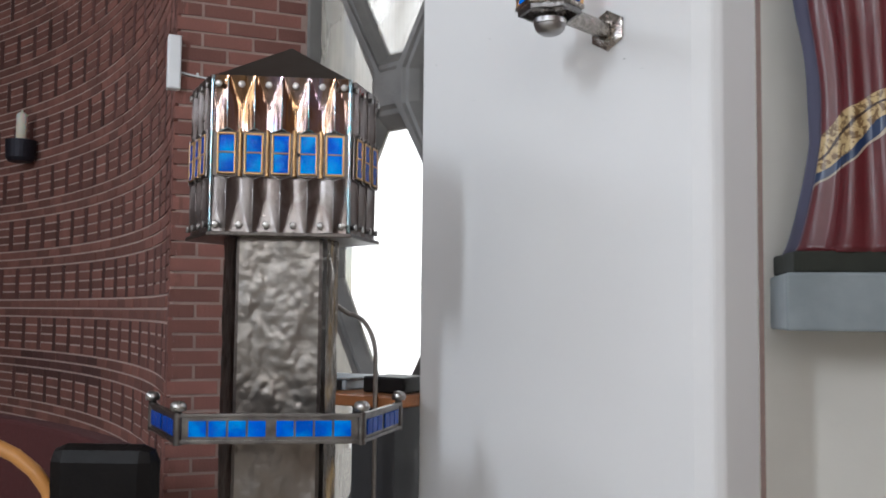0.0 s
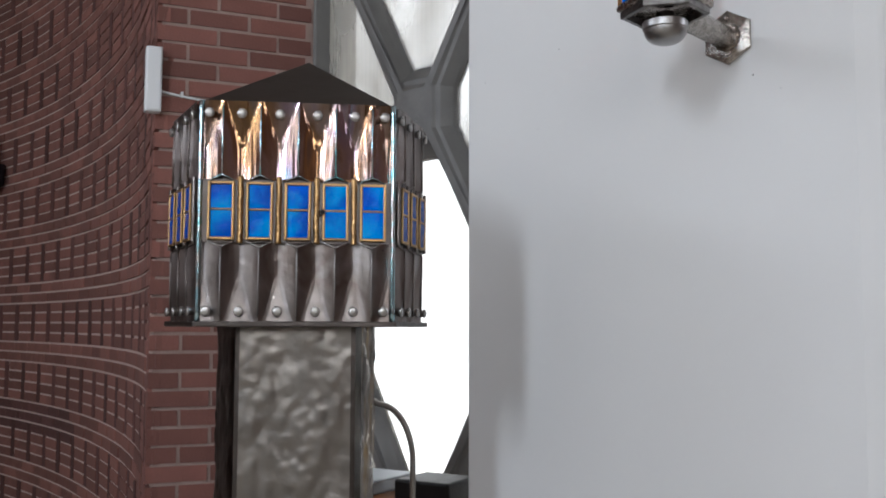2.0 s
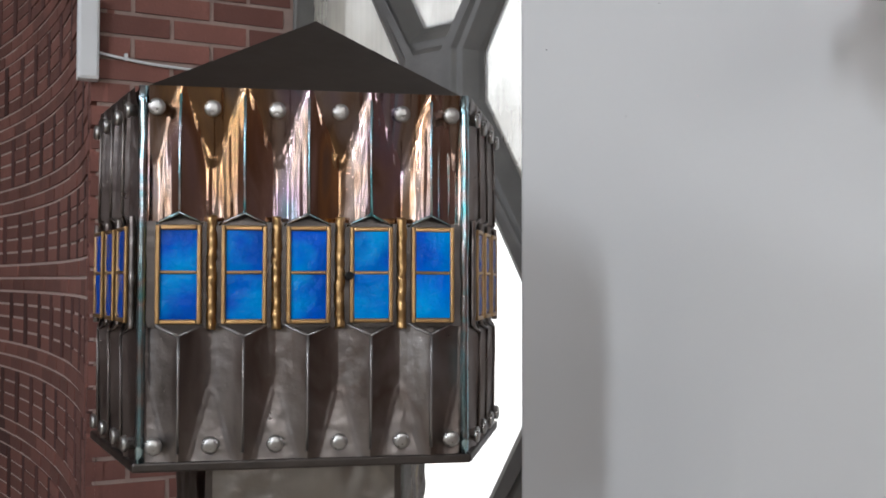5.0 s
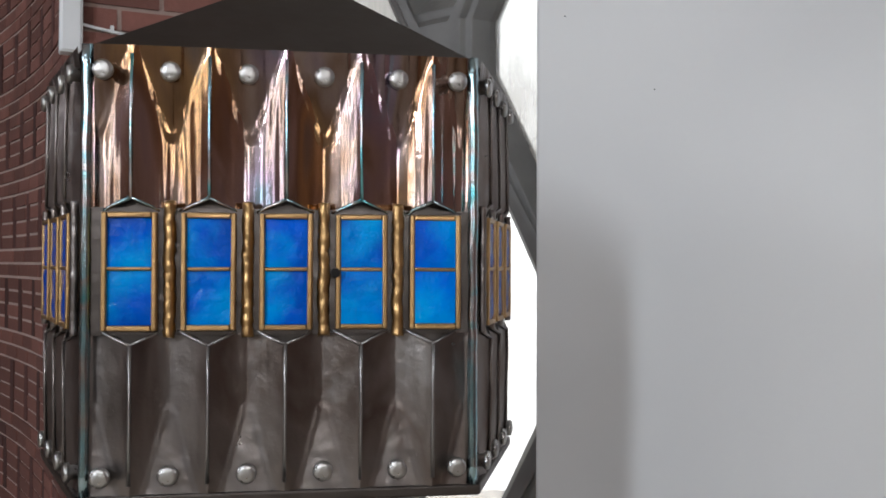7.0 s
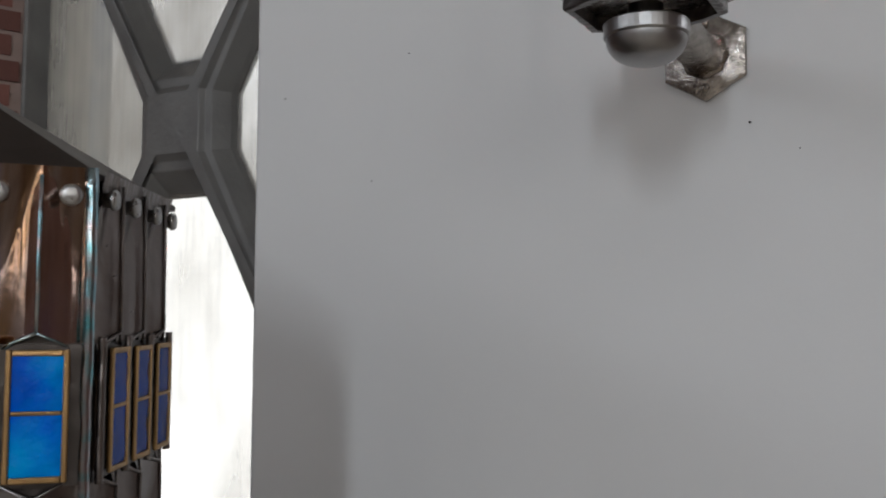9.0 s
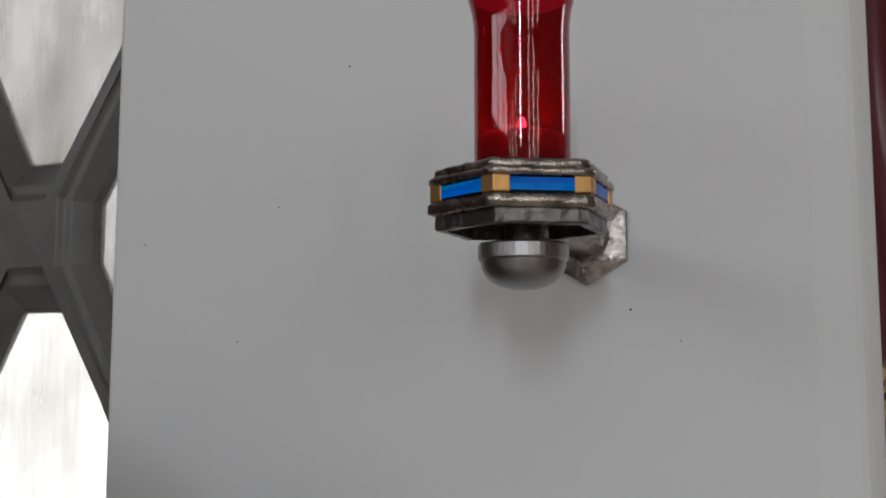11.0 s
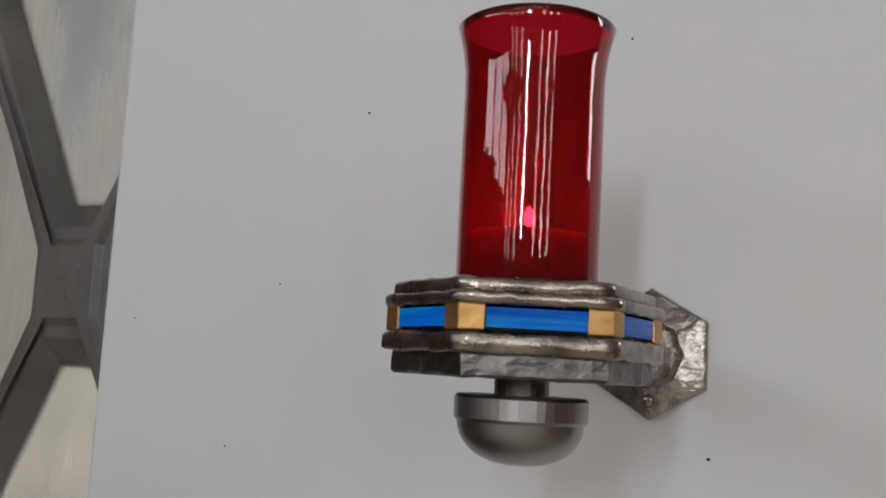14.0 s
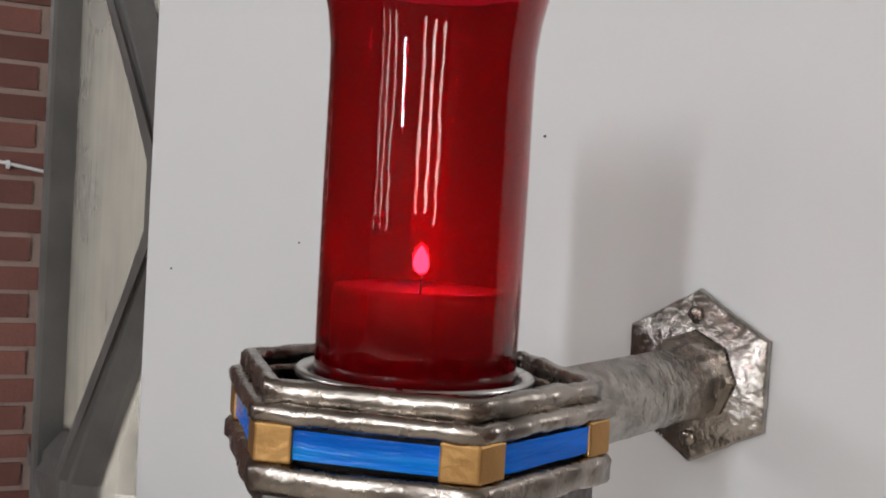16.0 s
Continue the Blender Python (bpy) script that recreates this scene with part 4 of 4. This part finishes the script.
def robe_material():
    """Painted wood: crimson cloth, with gilt borders and a blue lining showing in a slanting band."""
    m = mat("painted_robe", (0.1, 0.012, 0.016), 0.33, 0, 0.1, 12, 0.12, 60, (0.12, 0.015, 0.02), 5, 0.5)
    n, l = m.node_tree.nodes, m.node_tree.links
    b = n["Principled BSDF"]
    old = b.inputs["Base Color"].links[0].from_socket
    tc, sep = n.new("ShaderNodeTexCoord"), n.new("ShaderNodeSeparateXYZ")
    l.new(tc.outputs["Object"], sep.inputs[0])
    slope, add = n.new("ShaderNodeMath"), n.new("ShaderNodeMath")
    slope.operation, add.operation = "MULTIPLY", "SUBTRACT"
    slope.inputs[1].default_value = 0.75
    l.new(sep.outputs["X"], slope.inputs[0])
    l.new(sep.outputs["Z"], add.inputs[0])
    l.new(slope.outputs[0], add.inputs[1])
    wave, grow, total = n.new("ShaderNodeTexNoise"), n.new("ShaderNodeMath"), n.new("ShaderNodeMath")
    wave.inputs["Scale"].default_value = 2.6
    grow.operation, grow.inputs[1].default_value, total.operation = "MULTIPLY", 0.3, "ADD"
    l.new(tc.outputs["Object"], wave.inputs["Vector"])
    l.new(wave.outputs["Fac"], grow.inputs[0])
    l.new(grow.outputs[0], total.inputs[0])
    l.new(add.outputs[0], total.inputs[1])
    add = total

    def band(lo, hi, colour, under):
        g, s_, both, mix = n.new("ShaderNodeMath"), n.new("ShaderNodeMath"), n.new("ShaderNodeMath"), n.new("ShaderNodeMix")
        g.operation, s_.operation, both.operation = "GREATER_THAN", "LESS_THAN", "MULTIPLY"
        g.inputs[1].default_value, s_.inputs[1].default_value = lo, hi
        l.new(add.outputs[0], g.inputs[0])
        l.new(add.outputs[0], s_.inputs[0])
        l.new(g.outputs[0], both.inputs[0])
        l.new(s_.outputs[0], both.inputs[1])
        mix.data_type = "RGBA"
        l.new(both.outputs[0], mix.inputs["Factor"])
        l.new(under, mix.inputs["A"])
        if colour:
            mix.inputs["B"].default_value = (*colour, 1)
        else:
            l.new(gilt.outputs["Color"], mix.inputs["B"])
        return mix.outputs["Result"]
    scroll, gilt = n.new("ShaderNodeTexNoise"), n.new("ShaderNodeValToRGB")
    scroll.inputs["Scale"].default_value, scroll.inputs["Detail"].default_value, scroll.inputs["Distortion"].default_value = 34, 2, 1.2
    l.new(tc.outputs["Object"], scroll.inputs["Vector"])
    l.new(scroll.outputs["Fac"], gilt.inputs["Fac"])
    gilt.color_ramp.elements[0].position, gilt.color_ramp.elements[0].color = 0.44, (0.16, 0.09, 0.035, 1)
    gilt.color_ramp.elements[1].position, gilt.color_ramp.elements[1].color = 0.52, (0.52, 0.38, 0.19, 1)
    c = old
    for lo, hi, colour in ((0.5, 0.51, (0.4, 0.33, 0.25)), (0.51, 0.55, (0.012, 0.03, 0.085)), (0.55, 0.61, None), (0.61, 0.622, (0.03, 0.012, 0.01)), (0.622, 0.675, None)):
        c = band(lo, hi, colour, c)
    # Back half of the cloak: its shaded side is put into a violet-grey.
    back, shaded_cloak = n.new("ShaderNodeMath"), n.new("ShaderNodeMix")
    back.operation, back.inputs[1].default_value, shaded_cloak.data_type = "GREATER_THAN", -0.13, "RGBA"
    l.new(sep.outputs["Y"], back.inputs[0])
    l.new(back.outputs[0], shaded_cloak.inputs["Factor"])
    l.new(c, shaded_cloak.inputs["A"])
    shaded_cloak.inputs["B"].default_value = (0.07, 0.068, 0.115, 1)
    c = shaded_cloak.outputs["Result"]
    l.new(c, b.inputs["Base Color"])
    return m


statue = bmesh.new()
rings = []
for i in range(60):
    f = i / 59
    z = 1.56 + 0.085 + f * 2.0
    r = 0.325 - 0.11 * min(1, f * 4.0) ** 0.7 + 0.06 * math.exp(-((f - 0.62) / 0.16) ** 2) - 0.12 * max(0, f - 0.8) / 0.2
    if f > 0.86:
        r *= 0.72
    ring = []
    for k in range(72):
        a = 2 * math.pi * k / 72
        folds = 0.022 * math.sin(a * 11 + 1.6 * math.sin(f * 3 + a)) * (1 - 0.6 * f) + 0.012 * noise.noise(Vector((a * 3, f * 5, 2)))
        ring.append(statue.verts.new((1.432 + (r * 1.12 + folds) * math.cos(a), 4.32 + (r * 0.68 + folds) * math.sin(a), z)))
    rings.append(ring)
for a, b in zip(rings, rings[1:]):
    for k in range(72):
        statue.faces.new((a[k], a[(k + 1) % 72], b[(k + 1) % 72], b[k]))
statue.faces.new(rings[0]), statue.faces.new(rings[-1])
solid("statue", statue, robe_material(), "painted statue in a crimson robe with gilt borders", "statue", smooth=True, base=(1.4, 4.4, 1.645))
solid("plinth", dent(prism([(1.07, 4.12), (1.76, 4.12), (1.8, 4.55), (1.04, 4.55)], 1.557, 1.65), 0.006, 9), mat("dark_green_base", (0.026, 0.028, 0.021), 0.95, 0, 0.15, 12, 0.3, 50),
      "dark painted ground under the statue", "plinth", bevel=0.01)

# ---- behind the column: desk, stand pipe ----
desk = thing("desk", (-0.85, 4.2, FLOOR), "dark desk with an orange-brown wooden top by the window", "desk")
DM = frame_at(-0.9, 4.22, -20)
part("top", boxed(-0.42, 0.36, -0.2, 0.2, 0.945, 1.0), WOOD, desk, m=DM, bevel=0.008)
part("body", boxed(0.1, 0.34, -0.16, 0.19, FLOOR, 0.945), DARK_PANEL, desk, m=DM, bevel=0.006)
part("leg", boxed(-0.4, -0.35, -0.17, 0.17, FLOOR, 0.945), DARK_PANEL, desk, m=DM, bevel=0.006)
device = thing("device", DM @ Vector((-0.02, 0, 1.0)), "grey desk device with a black face", "device")
part("case", boxed(-0.24, 0.0, -0.08, 0.14, 1.0, 1.055), GREY_PAINT, device, m=DM, bevel=0.012)
part("lid", boxed(-0.27, 0.04, -0.1, 0.15, 1.055, 1.066), GREY_PAINT, device, m=DM, bevel=0.004)
part("face", boxed(-0.1, -0.02, -0.088, -0.08, 1.005, 1.05), BLACK, device, m=DM, bevel=0.002)
solid("black_case", boxed(0.1, 0.33, -0.08, 0.14, 1.0, 1.075, m=DM), BLACK, "small black case on the desk", "case", bevel=0.01)
stand = thing("stand_pipe", (-0.72, 3.93, FLOOR), "slim bent metal pipe standing behind the column", "pipe")
bend = [(-0.72, 3.93, z) for z in np.linspace(FLOOR, 1.16, 8)]
for k in range(1, 13):
    a = radians(90 * k / 12)
    bend.append((-0.72 - 0.12 * (1 - math.cos(a)), 3.93 - 0.02 * (1 - math.cos(a)), 1.16 + 0.2 * math.sin(a)))
bend += [(-0.9, 3.9, 1.40), (-1.0, 3.87, 1.46)]
part("pipe", tube(bend, 0.0105, 12), PIPE, stand, smooth=True)
part("foot", lathe([(0, FLOOR + 0.02), (0.11, FLOOR + 0.015), (0.12, FLOOR), (0, FLOOR)], 28), PIPE, stand, m=Matrix.Translation((-0.72, 3.93, 0)))

# ---- seats before the curved wall ----
bench = thing("bench", (-2.6, 3.7, FLOOR), "round-backed bench covered in dark red cloth", "bench")
BC, BR = circle3((-2.76, 4.09), (-2.02, 3.69), (-1.4, 3.17))
b0, b1 = math.atan2(4.09 - BC.y, -2.76 - BC.x) + 0.35, math.atan2(3.17 - BC.y, -1.4 - BC.x)
outer = [(BC.x + BR * math.cos(a), BC.y + BR * math.sin(a)) for a in np.linspace(b0, b1, 30)]
inner = [(BC.x + (BR - 0.12) * math.cos(a), BC.y + (BR - 0.12) * math.sin(a)) for a in np.linspace(b0, b1, 30)]
pad = [(BC.x + (BR - 0.55) * math.cos(a), BC.y + (BR - 0.55) * math.sin(a)) for a in np.linspace(b0, b1, 30)]
part("backrest", prism(outer + inner[::-1], FLOOR, 0.85), RED_CLOTH, bench, bevel=0.02)
part("seat", prism(inner + pad[::-1], FLOOR, FLOOR + 0.5), RED_CLOTH, bench, bevel=0.02)
GLOSS_BLACK = mat("black_leather", (0.006, 0.005, 0.005), 0.4, 0, 0.2, 14, 0.3, 90)
GLOSS_BLACK.node_tree.nodes["Principled BSDF"].inputs["Specular IOR Level"].default_value = 0.12
chair = thing("armchair", (-1.14, 2.3, FLOOR), "black leather chair with a curved honey-wood arm", "chair")
CH = frame_at(-1.135, 2.46, 11)
part("backrest", boxed(-0.165, 0.165, -0.05, 0.06, 0.4, 0.965), GLOSS_BLACK, chair, m=CH, bevel=0.05)
part("seat", boxed(-0.2, 0.2, -0.5, 0.04, 0.2, 0.32), BLACK, chair, m=CH, bevel=0.03)
for x, y in ((-0.17, -0.46), (0.17, -0.46), (-0.15, 0.0), (0.15, 0.0)):
    part("leg", boxed(x - 0.018, x + 0.018, y - 0.018, y + 0.018, FLOOR, 0.42), BLACK, chair, m=CH, bevel=0.004)
part("arm", tube([(-1.62, 2.3, 0.99), (-1.54, 2.34, 0.985), (-1.46, 2.37, 0.965), (-1.39, 2.39, 0.93), (-1.33, 2.4, 0.885), (-1.29, 2.41, 0.83), (-1.27, 2.43, 0.74), (-1.26, 2.43, 0.6)], 0.022), ARM_WOOD, chair,
     "curved honey-wood arm", smooth=True)

# ---- on the brick walls ----
SC = on_apse(5.62, 0.0, 0)
sconce = thing("candle_sconce", (SC.x, SC.y, 2.94), "black iron wall sconce with a white candle", "candle holder")
SO = on_apse(5.62, 0.16, 0)
part("holder", lathe([(0, 2.94), (0.12, 2.94), (0.15, 2.98), (0.16, 3.17), (0.15, 3.17), (0.12, 3.12), (0, 3.12)], 24), IRON, sconce, m=Matrix.Translation((SO.x, SO.y, 0)))
part("arm", tube([(SC.x, SC.y, 3.03), (SO.x, SO.y, 3.03)], 0.035), IRON, sconce)
part("candle", lathe([(0, 3.12), (0.055, 3.12), (0.055, 3.45), (0.035, 3.47), (0.014, 3.475), (0.007, 3.5), (0, 3.5)], 20), WAX, sconce, "white wax candle", smooth=True, m=Matrix.Translation((SO.x, SO.y, 0)))
junction = thing("junction_box", (P0.x, P0.y, 2.67), "white plastic box on the brick corner with a thin cable", "box")
JM = Matrix.Translation((P0.x, P0.y, 0)) @ Matrix.Rotation(math.atan2(FACE.y, FACE.x), 4, "Z")
part("case", boxed(-0.055, 0.02, -0.07, -0.005, 2.64, 2.955), WHITE_PLASTIC, junction, m=JM, bevel=0.006)
part("cover", boxed(-0.048, 0.013, -0.076, -0.07, 2.647, 2.948), WHITE_PLASTIC, junction, m=JM, bevel=0.003)
wire = [(0.0, -0.018, 2.755)] + [(x, -0.016, 2.755 - 0.1 * x - 0.008 * math.sin(x * 9)) for x in np.linspace(0.05, FLEN - 0.02, 14)]
wire += [(FLEN + 0.02, -0.02, 2.665), (FLEN + 0.045, -0.02, 2.63), (FLEN + 0.05, -0.015, 2.5), (FLEN + 0.05, -0.012, 1.2), (FLEN + 0.05, -0.012, FLOOR)]
part("cable", tube(wire, 0.006, 8), WHITE_PLASTIC, junction, "thin pale cable", smooth=True, m=JM)
for x in (0.12, 0.4, 0.66):
    part("clip", boxed(x - 0.006, x + 0.006, -0.026, 0.0, 2.742 - 0.1 * x, 2.768 - 0.1 * x), WHITE_PLASTIC, junction, m=JM)


# ---- bricks ----
def brick_mesh(w, h, depth, material, name="brick"):
    bm = boxed(-w / 2, w / 2, -0.0, depth, -h / 2, h / 2)
    dent(bm, 0.0022, 30, w * 10)
    bmesh.ops.scale(bm, vec=(UNIT,) * 3, verts=bm.verts)
    bmesh.ops.recalc_face_normals(bm, faces=bm.faces)
    data = bpy.data.meshes.new(name)
    bm.to_mesh(data)
    bm.free()
    data.materials.append(material)
    return data


def lay(parent, data, place, turn):
    ob = new("brick", data)
    ob.parent = parent
    ob.matrix_local = Matrix.Translation((Vector(place) - BASE[parent.name]) * UNIT) @ Matrix.Rotation(turn, 4, "Z")


rng = random.Random(4)
turn = math.atan2(FACE.y, FACE.x)
J = 0.017
FULL, HALF = brick_mesh(0.281, COURSE - J, 0.1, BRICK_END), brick_mesh(0.135, COURSE - J, 0.1, BRICK_END)
CORNER = brick_mesh(0.1, COURSE - J, 0.06, BRICK_END)
bend_dir = on_apse(0.0, 0, 0) - on_apse(0.1, 0, 0)
corner_turn = math.atan2(bend_dir.y, bend_dir.x)
THIRD = brick_mesh(0.165, COURSE - J, 0.1, BRICK_END)
z, row = FLOOR + COURSE / 2, 0
while z < 4.3:
    x = 0.0
    for k, (w, data) in enumerate(((0.285, FULL), (0.285, FULL), (0.165, THIRD)) if row % 2 else ((0.139, HALF), (0.285, FULL), (0.285, FULL))):
        p = P0 + FACE * (x + w / 2) + FNORM * (0.002 + rng.uniform(-0.003, 0.003))
        lay(pillar, data, (p.x, p.y, z + rng.uniform(-0.002, 0.002)), turn)
        x += w + 0.013
    p = on_apse(0.052, 0.001, 0)
    lay(pillar, CORNER, (p.x, p.y, z), corner_turn)
    z += COURSE
    row += 1

SHORT = brick_mesh(0.296, COURSE - J, 0.08, BRICK)
SHORT_DARK = brick_mesh(0.296, COURSE - J, 0.08, BRICK_DARK)
SOLDIER = brick_mesh(0.084, 4 * COURSE - J, 0.08, BRICK_DARK)
PERIOD = 0.414
rest = {"red": bmesh.new(), "dark": bmesh.new()}
laid = 0


def curved_brick(l, w, z, h, dark, data):
    """A brick of the curved wall: its own object near the corner, else one of the joined rest."""
    global laid
    out = 0.003 + rng.uniform(-0.004, 0.004)
    p = on_apse(l, out, z)
    q = on_apse(l + 0.05, out, z)
    ang = math.atan2(p.y - q.y, p.x - q.x)
    if l < 4.2 and 0.3 < z < 3.3 and laid < 300:
        lay(apse, data, p, ang)
        laid += 1
    else:
        box(rest["dark" if dark else "red"], -w / 2, w / 2, 0.0, 0.08, -h / 2, h / 2, m=Matrix.Translation(p) @ Matrix.Rotation(ang, 4, "Z"))


z, band = -0.302, 0
while z < 5.2:
    for r in range(2):
        l = 0.16 + (0.157 if r else 0.0)
        while l < 8.4:
            dark = 3.5 < l < 5.8 and 0.7 < z < 0.95
            curved_brick(l, 0.3, z + COURSE * (r + 0.5), COURSE - J, dark, SHORT_DARK if dark else SHORT)
            l += 0.313
    z += 2 * COURSE
    l = 0.02 + (PERIOD / 2 if band % 2 else 0.0)
    while l < 8.2:
        for r in range(4):
            dark = 3.5 < l < 5.8 and 0.3 < z < 0.5 and r == 3
            curved_brick(l + 0.15, 0.3, z + COURSE * (r + 0.5), COURSE - J, dark, SHORT_DARK if dark else SHORT)
        curved_brick(l + 0.357, 0.084, z + 2 * COURSE, 4 * COURSE - J, True, SOLDIER)
        l += PERIOD
    z += 4 * COURSE
    band += 1
for tone, material in (("red", BRICK), ("dark", BRICK_DARK)):
    joined = part("bricks", rest[tone], material, apse)
    tagged(joined, kind="stuff")
